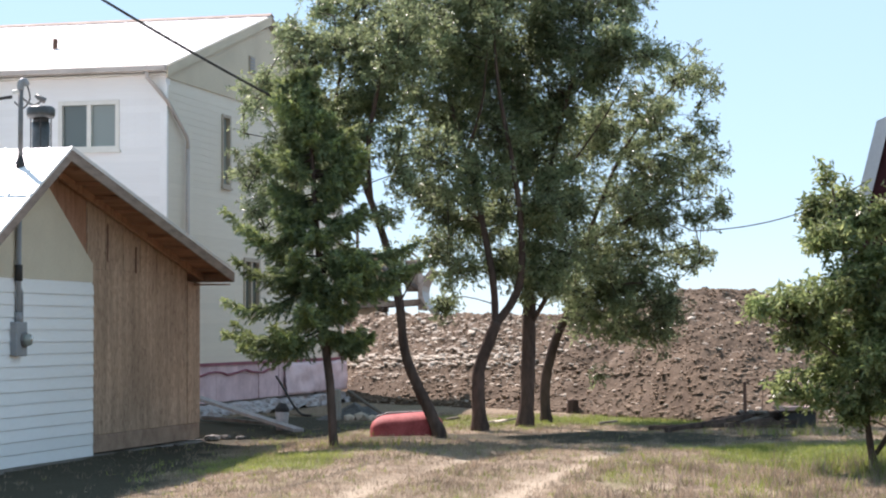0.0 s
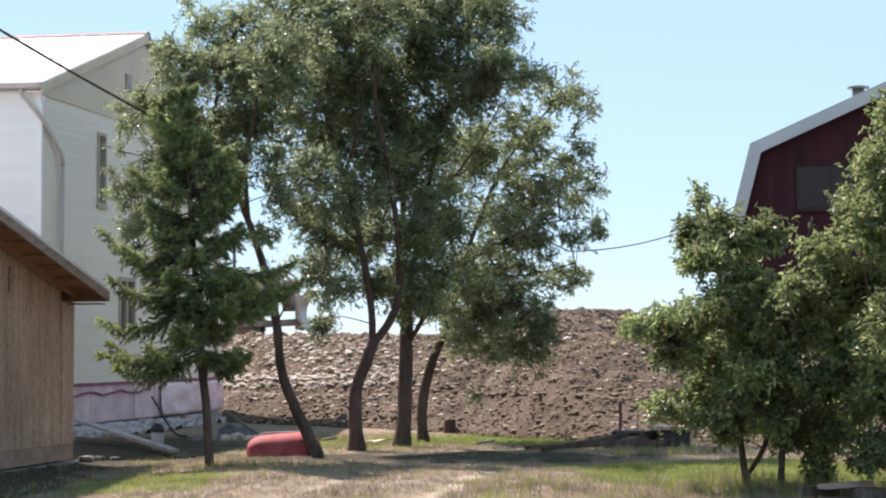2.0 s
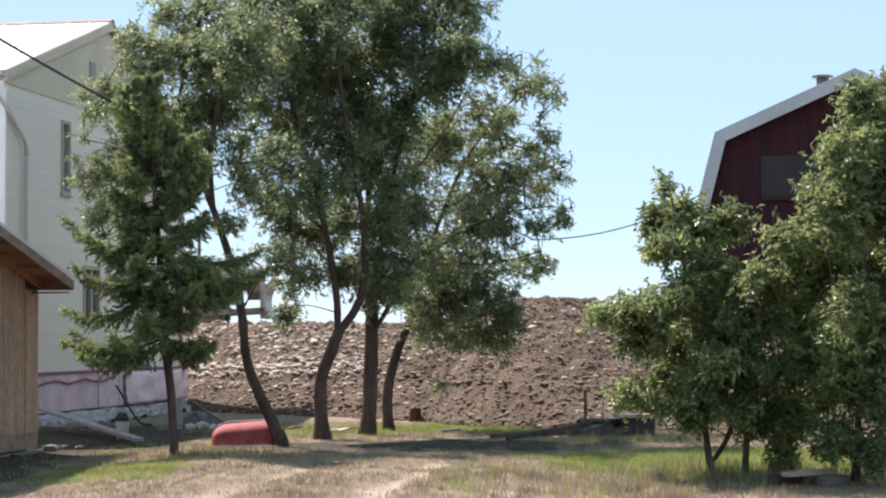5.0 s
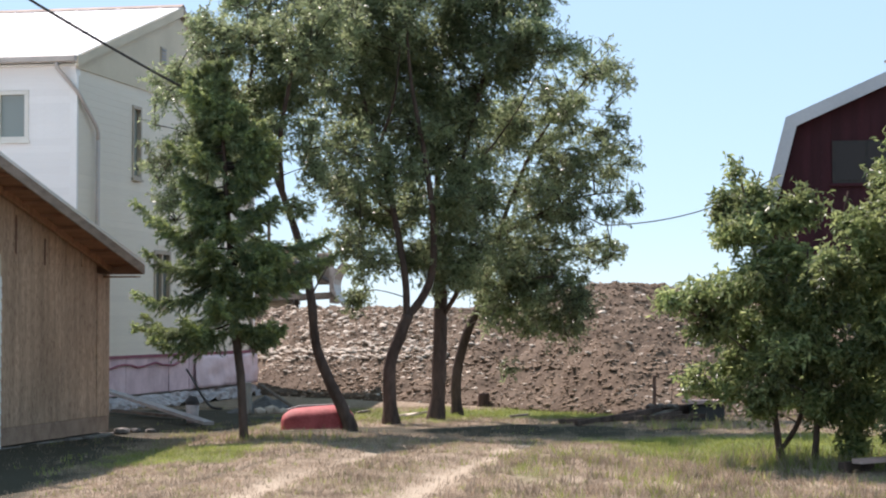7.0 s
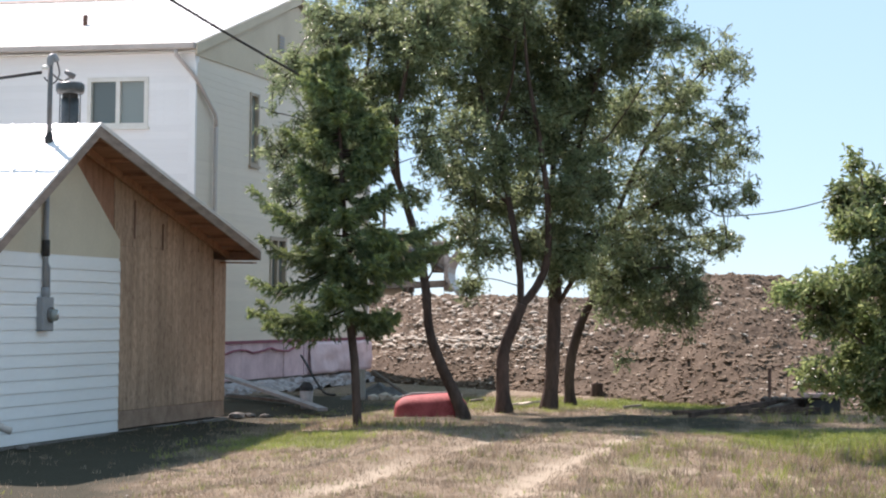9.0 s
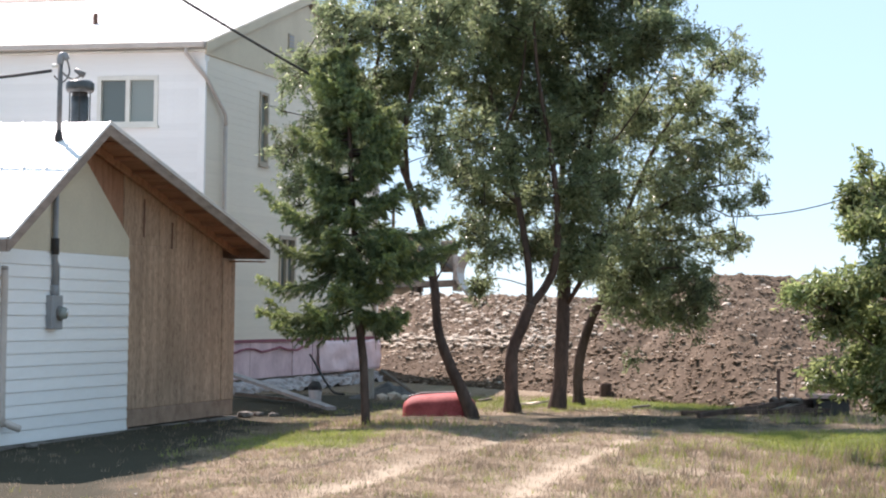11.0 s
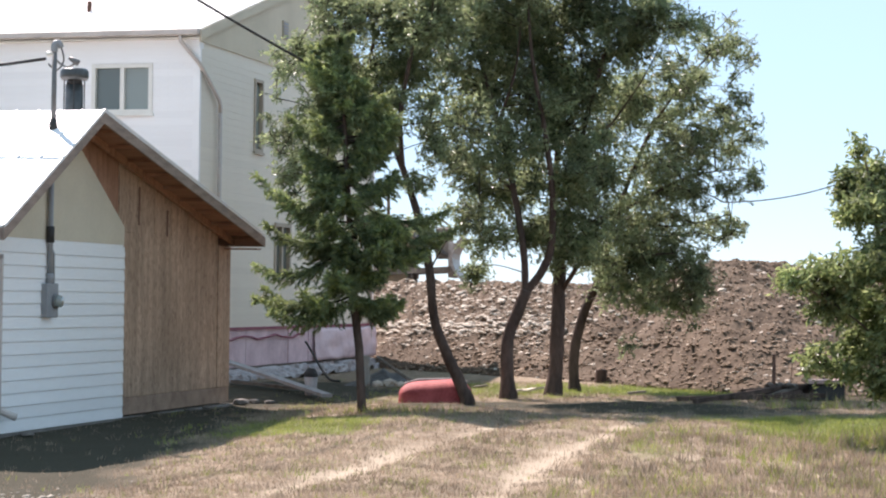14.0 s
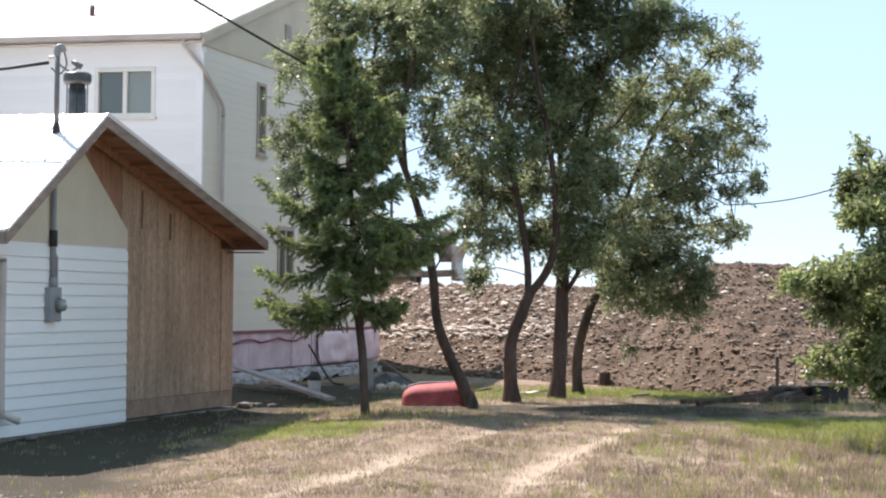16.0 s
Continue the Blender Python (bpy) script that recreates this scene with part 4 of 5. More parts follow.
TREE = "slender broadleaf tree with dark bark and a loose green crown"
leafy_tree("broadleaf_tree", (0.49, 30.30, 0.0), [
    [(0.00, 0.00, -0.02, 0.10), (-0.20, 0.00, 0.43, 0.09), (-0.42, 0.00, 0.90, 0.08), (-0.56, 0.00, 1.33, 0.07), (-0.63, 0.00, 2.01, 0.07), (-0.80, 0.10, 2.79, 0.06), (-1.06, 0.20, 3.57, 0.05), (-1.36, 0.30, 4.30, 0.04), (-1.68, 0.40, 4.88, 0.04), (-2.05, 0.50, 5.49, 0.02)],
    [(-0.63, 0.00, 2.01, 0.02), (-0.44, -0.30, 2.35, 0.01), (-0.24, -0.50, 2.68, 0.01)],
    [(-1.06, 0.20, 3.57, 0.04), (-1.10, 0.00, 4.41, 0.04), (-0.95, -0.30, 5.24, 0.03), (-0.83, -0.40, 6.08, 0.01)],
    [(-1.36, 0.30, 4.30, 0.03), (-1.78, 0.60, 4.37, 0.02), (-2.41, 0.80, 4.47, 0.01)],
    [(-1.68, 0.40, 4.88, 0.03), (-1.52, 0.20, 5.64, 0.02), (-1.62, 0.10, 6.40, 0.01)],
], [
    (-2.59, -0.48, 5.11, 0.36),
    (-2.08, -0.71, 5.51, 0.39),
    (-1.60, -0.19, 5.84, 0.43),
    (-2.40, -0.62, 4.33, 0.36),
    (-2.63, -0.78, 3.48, 0.29),
    (-1.93, -0.18, 4.89, 0.41),
    (-1.28, 0.75, 5.71, 0.45),
    (-0.91, 0.54, 5.07, 0.39),
    (-1.43, 0.48, 4.62, 0.34),
    (-1.30, -0.50, 4.02, 0.22),
    (-1.76, 0.07, 4.15, 0.34),
    (-0.65, -0.40, 5.57, 0.41),
    (-2.09, -0.59, 5.95, 0.30),
    (-2.74, -0.51, 4.00, 0.27),
    (-1.73, 0.77, 6.64, 0.36),
    (-1.20, 0.59, 6.57, 0.41),
    (-2.21, 0.55, 3.92, 0.31),
    (-1.26, 0.54, 5.07, 0.39),
    (-0.72, -0.71, 4.43, 0.27),
    (-0.60, -0.30, 3.90, 0.22),
    (-0.70, -0.55, 6.22, 0.43),
    (-0.44, -0.34, 5.75, 0.39),
    (-0.70, -0.10, 2.62, 0.20),
    (-0.80, -0.05, 3.27, 0.20),
],
           50000, 0.080, 0.027, 21, M_LEAF, "leaning broadleaf tree with a thin crooked dark trunk", "tree")
leafy_tree("broadleaf_tree", (1.15, 32.20, 0.0), [
    [(0.00, 0.00, -0.02, 0.12), (-0.03, 0.00, 0.51, 0.11), (-0.02, 0.00, 0.96, 0.10), (0.14, 0.00, 1.42, 0.10), (0.27, 0.00, 1.74, 0.09)],
    [(0.24, 0.00, 1.69, 0.06), (0.22, 0.00, 2.33, 0.06), (0.05, 0.10, 3.34, 0.05), (-0.21, 0.20, 4.44, 0.04), (-0.50, 0.30, 5.46, 0.03), (-0.69, 0.40, 6.40, 0.01)],
    [(0.24, 0.00, 1.68, 0.07), (0.52, 0.00, 2.06, 0.07), (0.66, -0.10, 2.52, 0.06), (0.64, -0.30, 3.41, 0.05), (0.49, -0.40, 4.40, 0.04), (0.29, -0.50, 5.47, 0.03), (0.19, -0.50, 6.73, 0.01)],
    [(0.05, 0.10, 3.34, 0.03), (-0.38, 0.50, 3.72, 0.02), (-0.85, 0.80, 4.11, 0.01)],
    [(-0.21, 0.20, 4.44, 0.03), (0.03, -0.30, 5.22, 0.02), (0.11, -0.50, 6.01, 0.01)],
], [
    (-0.60, 0.30, 5.92, 0.53),
    (-1.00, 0.56, 5.39, 0.44),
    (-0.39, 0.85, 5.06, 0.53),
    (-0.02, 0.91, 6.01, 0.53),
    (-0.78, -0.99, 4.24, 0.47),
    (-0.57, 0.41, 3.58, 0.40),
    (-0.95, 0.20, 3.85, 0.26),
    (-0.08, 0.01, 4.06, 0.44),
    (-0.70, -0.77, 2.88, 0.26),
    (-0.29, -0.06, 2.55, 0.31),
    (-0.53, 1.04, 1.97, 0.20),
    (-0.04, 0.88, 3.19, 0.36),
    (-0.34, 0.11, 6.73, 0.55),
    (0.18, -0.48, 7.00, 0.55),
    (-0.88, 0.98, 6.77, 0.44),
    (0.33, 0.17, 4.72, 0.46),
    (0.35, 0.92, 6.39, 0.50),
    (-0.79, 0.84, 7.36, 0.50),
],
           72000, 0.080, 0.027, 22, M_LEAF, "broadleaf tree forking low with a crooked dark trunk", "tree")
leafy_tree("broadleaf_tree", (1.95, 33.40, 0.0), [
    [(-0.02, 0.00, -0.04, 0.14), (0.03, 0.00, 0.57, 0.12), (0.05, 0.00, 1.23, 0.12), (0.07, 0.00, 1.98, 0.11), (0.09, 0.00, 2.17, 0.10)],
    [(0.07, 0.00, 2.08, 0.07), (-0.01, 0.20, 3.03, 0.06), (0.04, 0.40, 4.19, 0.05), (0.08, 0.50, 5.45, 0.04), (0.17, 0.60, 6.72, 0.03), (0.25, 0.60, 7.59, 0.01)],
    [(0.09, 0.00, 2.12, 0.06), (0.18, -0.20, 3.01, 0.05), (0.33, -0.30, 3.95, 0.04), (0.58, -0.50, 5.06, 0.04), (0.84, -0.60, 6.08, 0.02), (1.02, -0.60, 7.11, 0.01)],
    [(0.09, 0.00, 1.70, 0.04), (0.30, -0.30, 2.07, 0.04), (0.52, -0.50, 2.45, 0.03), (0.73, -0.70, 2.82, 0.01)],
    [(0.33, -0.30, 3.95, 0.03), (0.90, -0.10, 4.54, 0.02), (1.39, 0.10, 5.23, 0.01)],
], [
    (0.04, 0.02, 6.25, 0.64),
    (0.58, -0.22, 6.88, 0.62),
    (-0.22, 0.26, 5.32, 0.49),
    (0.42, -0.18, 5.28, 0.60),
    (1.10, -0.88, 5.95, 0.53),
    (0.03, -0.51, 4.35, 0.51),
    (0.84, 0.81, 4.47, 0.53),
    (1.47, -1.19, 6.28, 0.43),
    (0.14, -1.18, 3.43, 0.45),
    (-0.34, 0.33, 3.70, 0.36),
    (1.58, -0.57, 7.12, 0.45),
    (1.17, 0.09, 7.51, 0.53),
    (0.11, -0.07, 7.56, 0.57),
    (0.52, -0.41, 2.82, 0.45),
    (1.41, 1.29, 5.21, 0.45),
    (-0.34, -0.79, 2.71, 0.34),
    (0.71, -0.23, 3.58, 0.45),
    (0.13, -0.77, 2.53, 0.36),
],
           98000, 0.080, 0.027, 23, M_LEAF, "tall broadleaf tree with a straight dark trunk and dense crown", "tree")
leafy_tree("broadleaf_tree", (2.42, 35.20, 0.0), [
    [(0.00, 0.00, -0.02, 0.10), (-0.03, 0.00, 0.42, 0.09), (0.02, 0.00, 0.91, 0.09), (0.18, 0.00, 1.46, 0.08), (0.38, 0.00, 1.91, 0.07), (0.56, -0.10, 2.41, 0.06)],
    [(0.33, 0.00, 1.81, 0.05), (0.69, -0.40, 2.11, 0.04), (1.14, -0.70, 2.36, 0.02), (1.62, -0.80, 2.41, 0.01)],
    [(0.47, 0.00, 2.16, 0.05), (0.72, 0.10, 3.12, 0.04), (1.02, 0.20, 3.93, 0.04), (1.42, 0.30, 4.80, 0.03), (1.82, 0.30, 5.36, 0.02), (2.42, 0.30, 6.07, 0.01)],
    [(0.72, 0.10, 3.12, 0.03), (1.38, -0.20, 3.51, 0.03), (2.05, -0.40, 3.80, 0.02), (2.82, -0.50, 3.91, 0.01)],
    [(1.21, 0.00, 2.92, 0.03), (1.87, -0.30, 2.92, 0.01), (2.65, -0.40, 3.12, 0.01)],
], [
    (1.23, 0.27, 3.99, 0.46),
    (1.69, -0.45, 4.39, 0.42),
    (1.90, -0.29, 5.30, 0.36),
    (2.39, 0.49, 6.09, 0.32),
    (2.67, -0.36, 6.14, 0.20),
    (2.55, 0.12, 4.89, 0.32),
    (2.91, 0.81, 4.30, 0.26),
    (1.95, -0.80, 3.53, 0.38),
    (2.67, -0.88, 3.54, 0.26),
    (3.06, -0.54, 3.71, 0.15),
    (2.53, 0.53, 2.96, 0.26),
    (1.54, 0.23, 2.73, 0.50),
    (0.87, -0.53, 2.36, 0.46),
    (1.73, -0.34, 2.13, 0.44),
    (2.08, -0.64, 1.98, 0.28),
    (1.26, -0.08, 1.78, 0.36),
    (0.68, -0.91, 2.93, 0.46),
    (2.12, 0.39, 1.54, 0.15),
    (0.43, 0.79, 2.43, 0.36),
    (1.56, 0.91, 3.47, 0.40),
    (2.87, 0.47, 2.96, 0.18),
    (2.85, 0.00, 5.15, 0.22),
    (2.92, 0.10, 5.90, 0.20),
    (3.05, 0.20, 4.55, 0.20),
    (1.64, 0.92, 4.96, 0.40),
    (1.47, -0.96, 5.51, 0.36),
    (2.19, -0.42, 4.25, 0.36),
    (0.80, -0.50, 1.80, 0.34),
    (1.50, -0.30, 1.55, 0.32),
    (2.05, -0.20, 1.75, 0.30),
    (1.10, -0.40, 2.20, 0.42),
],
           56000, 0.080, 0.027, 24, M_LEAF, "broadleaf tree leaning outward with an open drooping crown", "tree", spread=1.45)
leafy_tree("bush", (5.40, 23.20, 0.0), [
    [(-0.00, 0.00, -0.03, 0.05), (-0.06, 0.00, 0.41, 0.04), (-0.12, 0.00, 1.01, 0.04), (-0.19, 0.00, 1.67, 0.03), (-0.32, 0.10, 2.68, 0.02), (-0.45, 0.10, 3.35, 0.01)],
    [(0.02, 0.00, 0.15, 0.03), (0.19, -0.20, 0.55, 0.03), (0.27, -0.20, 1.34, 0.02), (0.28, -0.20, 2.47, 0.01)],
    [(-0.12, 0.00, 1.01, 0.02), (-0.60, -0.20, 1.41, 0.01), (-1.15, -0.30, 1.74, 0.01)],
    [(-0.10, 0.00, 0.61, 0.01), (-0.46, 0.20, 0.81, 0.01), (-1.05, 0.30, 0.91, 0.01)],
], [
    (-0.27, 0.47, 3.14, 0.26),
    (-0.63, 0.28, 2.96, 0.17),
    (-0.53, -0.09, 2.67, 0.26),
    (-0.07, 0.44, 2.83, 0.26),
    (0.02, 0.12, 2.34, 0.29),
    (0.35, 0.32, 2.96, 0.24),
    (-0.33, -0.21, 2.07, 0.30),
    (-0.69, -0.31, 1.94, 0.26),
    (-0.97, -0.06, 1.88, 0.22),
    (-1.30, -0.36, 1.87, 0.13),
    (-0.85, -0.12, 1.54, 0.24),
    (-0.26, 0.46, 1.54, 0.29),
    (0.01, -0.17, 1.67, 0.30),
    (-0.20, -0.49, 1.09, 0.31),
    (0.14, -0.46, 1.28, 0.28),
    (0.25, -0.33, 1.93, 0.26),
    (-0.50, 0.28, 1.07, 0.20),
    (-1.06, -0.14, 0.92, 0.17),
    (-0.74, -0.21, 0.82, 0.16),
    (-0.32, -0.40, 0.69, 0.22),
    (0.36, 0.48, 0.72, 0.22),
    (-0.54, -0.08, 3.34, 0.09),
    (-1.38, -0.29, 1.84, 0.12),
],
           31000, 0.092, 0.033, 31, M_LEAF_BUSH, "upright leafy bush with bright green leaves on thin stems", "bush", 0.004, spread=0.75, sides=8)
leafy_tree("bush", (5.75, 23.00, 0.0), [
    [(-0.00, 0.00, -0.02, 0.04), (0.03, 0.00, 0.49, 0.04), (0.12, 0.00, 1.35, 0.03), (0.29, 0.10, 2.35, 0.02), (0.44, 0.10, 3.15, 0.01)],
    [(0.02, 0.00, 0.36, 0.02), (0.43, 0.20, 0.75, 0.01), (0.67, 0.30, 1.34, 0.01)],
], [
    (0.49, -0.44, 2.66, 0.26),
    (0.21, -0.44, 2.20, 0.30),
    (0.04, -0.33, 1.68, 0.27),
    (0.65, 0.18, 1.95, 0.30),
    (0.16, -0.35, 1.16, 0.29),
    (0.53, -0.46, 1.29, 0.29),
    (0.11, -0.01, 0.62, 0.23),
    (0.51, -0.25, 0.63, 0.26),
    (1.00, 0.50, 0.87, 0.26),
    (0.85, -0.38, 3.22, 0.22),
    (0.45, 0.03, 0.22, 0.17),
    (-0.02, 0.27, 1.42, 0.20),
    (0.85, -0.09, 2.34, 0.30),
    (1.01, 0.49, 1.61, 0.30),
],
           32000, 0.092, 0.033, 32, M_LEAF_BUSH, "dense leafy bush beside the red barn", "bush", 0.004, spread=0.75, sides=8)
leafy_tree("bush", (6.86, 22.30, 0.0), [
    [(-0.00, 0.00, -0.03, 0.05), (0.04, 0.00, 0.65, 0.04), (0.09, 0.00, 1.68, 0.04), (0.14, 0.00, 2.85, 0.03), (0.19, 0.00, 3.95, 0.01)],
    [(0.05, 0.00, 1.04, 0.03), (0.49, 0.20, 1.94, 0.02), (0.74, 0.30, 3.00, 0.01)],
    [(0.07, 0.00, 1.43, 0.03), (-0.29, -0.20, 2.20, 0.01), (-0.44, -0.30, 2.96, 0.01)],
], [
    (0.18, -0.03, 4.08, 0.32),
    (-0.14, -0.31, 3.60, 0.30),
    (0.35, -0.11, 3.55, 0.33),
    (-0.32, -0.56, 3.01, 0.32),
    (0.21, -0.09, 2.91, 0.34),
    (0.54, -0.30, 3.22, 0.35),
    (0.11, 0.47, 2.41, 0.34),
    (0.56, 0.40, 2.28, 0.35),
    (0.83, -0.00, 2.52, 0.35),
    (-0.21, -0.56, 1.75, 0.34),
    (0.32, -0.29, 1.55, 0.35),
    (0.72, -0.31, 1.74, 0.35),
    (-0.22, -0.35, 1.11, 0.33),
    (0.24, -0.32, 0.92, 0.34),
    (0.90, 0.44, 1.02, 0.35),
    (-0.32, -0.43, 0.49, 0.25),
    (0.10, -0.54, 0.36, 0.28),
    (0.84, 0.51, 0.36, 0.29),
    (0.95, 0.08, 3.64, 0.32),
    (0.72, 0.59, 4.22, 0.28),
    (0.06, -0.12, 4.33, 0.19),
    (0.55, 0.48, 4.41, 0.23),
],
           58000, 0.092, 0.033, 33, M_LEAF_BUSH, "tall leafy bush with yellow-green leaves hiding the barn", "bush", 0.004, spread=0.75, sides=8)


def spruce_reach(z, right):
    """How far the boughs reach at a height, to either side."""
    zs = (1.2, 1.5, 1.75, 2.0, 2.25, 2.5, 2.75, 3.0, 3.2, 3.5, 3.75, 4.0, 4.5, 5.0, 5.35)
    le = (0.55, 0.95, 1.2, 1.1, 1.3, 1.2, 1.05, 0.8, 0.6, 0.62, 0.72, 0.72, 0.55, 0.28, 0.05)
    ri = (0.35, 0.5, 0.75, 0.85, 0.85, 1.15, 1.0, 0.95, 0.82, 0.78, 0.65, 0.5, 0.42, 0.25, 0.05)
    return float(np.interp(z, zs, ri if right else le))


def build_spruce():
    rnd = random.Random(41)
    t = thing("spruce", Matrix.Translation((-1.03, 27.42, 0.0)), "young spruce with uneven drooping boughs and a dark trunk", "tree")
    axis = lambda z: Vector((-0.13 * z / 1.7 if z < 1.7 else -0.13 - 0.07 * (z - 1.7), 0.02 * z, z))
    zs = [-0.08, 0.1, 0.4, 0.9, 1.5, 2.2, 3.0, 3.8, 4.6, 5.3]
    part("trunk", tube(bmesh.new(), [axis(z) + Vector((rnd.gauss(0, 0.01), 0, 0)) for z in zs],
                       [0.095, 0.066, 0.060, 0.057, 0.054, 0.047, 0.038, 0.028, 0.017, 0.005], 10, 0.06, rnd), M_BARK, t, smooth=True)
    wood = bmesh.new()
    v, f, tv, tf = [], [], [], []

    def tuft(p, d, ln, young=False):
        """Needles all round a shoot."""
        vs, fs = (tv, tf) if young else (v, f)
        d = d.normalized()
        a = d.orthogonal().normalized()
        c = d.cross(a)
        for k in range(11):
            an = rnd.uniform(0, 2 * math.pi)
            s = p + d * ln * rnd.random()
            w = (a * math.cos(an) + c * math.sin(an))
            tip = s + d * 0.050 + w * 0.034 + Vector((0, 0, -0.004))
            sd = d.cross(w) * 0.008
            i = len(vs)
            vs.extend((tuple(s - sd), tuple(s + sd), tuple(tip)))
            fs.append((i, i + 1, i + 2))

    boughs = [(1.45 + 3.75 * (k + rnd.random()) / 180, rnd.uniform(0, 2 * math.pi)) for k in range(180)]
    for z, an, ln in ((2.72, 0.0, 1.42), (2.95, 0.25, 1.35), (2.45, -0.2, 1.0), (2.5, 0.15, 1.2), (1.52, 0.1, 0.6), (1.62, -0.5, 0.55),
                      (2.62, 3.1, 1.28), (2.45, 2.9, 1.2), (2.3, 3.35, 1.3), (1.85, 3.2, 1.32), (1.62, 2.95, 1.25), (1.6, 3.5, 1.15), (1.5, 3.9, 0.9), (3.0, 3.3, 0.95)):
        boughs.append((z, an, ln))
    for z, an, *given in boughs:
        if not given and rnd.random() < (0.3 if z > 3.1 else 0.6):
            continue
        side = math.cos(an)
        reach = spruce_reach(z, side > 0) * (0.55 + 0.45 * abs(side)) * rnd.uniform(0.35, 1.3)
        reach = given[0] if given else reach
        if reach < 0.06:
            continue
        o = axis(z)
        out = Vector((math.cos(an), math.sin(an), 0))
        rise = (0.22 if z > 3.3 else -0.04) + rnd.gauss(0, 0.2)
        pts = [o + out * (reach * k / 5) + Vector((0, 0, reach * (rise * k / 5 - 0.16 * math.sin(k / 5 * 2.4) + 0.16 * (k / 5) ** 3))) for k in range(6)]
        tube(wood, pts, [0.016 * (1 - k / 6.5) * min(1, reach + 0.3) for k in range(6)], 5)
        line = smooth_line(pts, 5)
        m = len(line)
        for i, p in enumerate(line):
            k = i / (m - 1)
            if k < 0.22:
                continue
            d = (line[min(i + 1, m - 1)] - line[max(i - 1, 0)]).normalized()
            sd = d.cross(Vector((0, 0, 1))).normalized()
            for sg in (-1, 1):
                for _ in range(2):
                    ln = min(reach * 0.46, 0.36) * (1.15 - k) * rnd.uniform(0.6, 1.2) + 0.07
                    dd = (d * rnd.uniform(0.4, 0.9) + sd * sg * rnd.uniform(0.4, 1) + Vector((0, 0, rnd.uniform(-0.85, 0.35))))
                    n = max(2, int(ln / 0.05))
                    for q in range(n):
                        pp = p + dd.normalized() * (ln * q / n)
                        tuft(pp, dd + Vector((rnd.gauss(0, 0.3), rnd.gauss(0, 0.3), rnd.gauss(-0.08, 0.2))), 0.06, rnd.random() < (0.55 if k > 0.6 and q >= n - 3 else 0.06))
            tuft(p, d, 0.06)
    for k in range(60):
        z = rnd.uniform(4.4, 5.35)
        tuft(axis(z), Vector((rnd.gauss(0, 0.5), rnd.gauss(0, 0.5), 0.8)), 0.08)
    tagged(part("boughwork", wood, M_TWIG, t), kind="stuff")
    me = bpy.data.meshes.new("needle_cover")
    me.from_pydata(v, [], f)
    tagged(link("needle_cover", me, M_NEEDLE, t), kind="stuff")
    me = bpy.data.meshes.new("tip_growth")
    me.from_pydata(tv, [], tf)
    tagged(link("tip_growth", me, M_TIP, t), kind="stuff")


build_spruce()
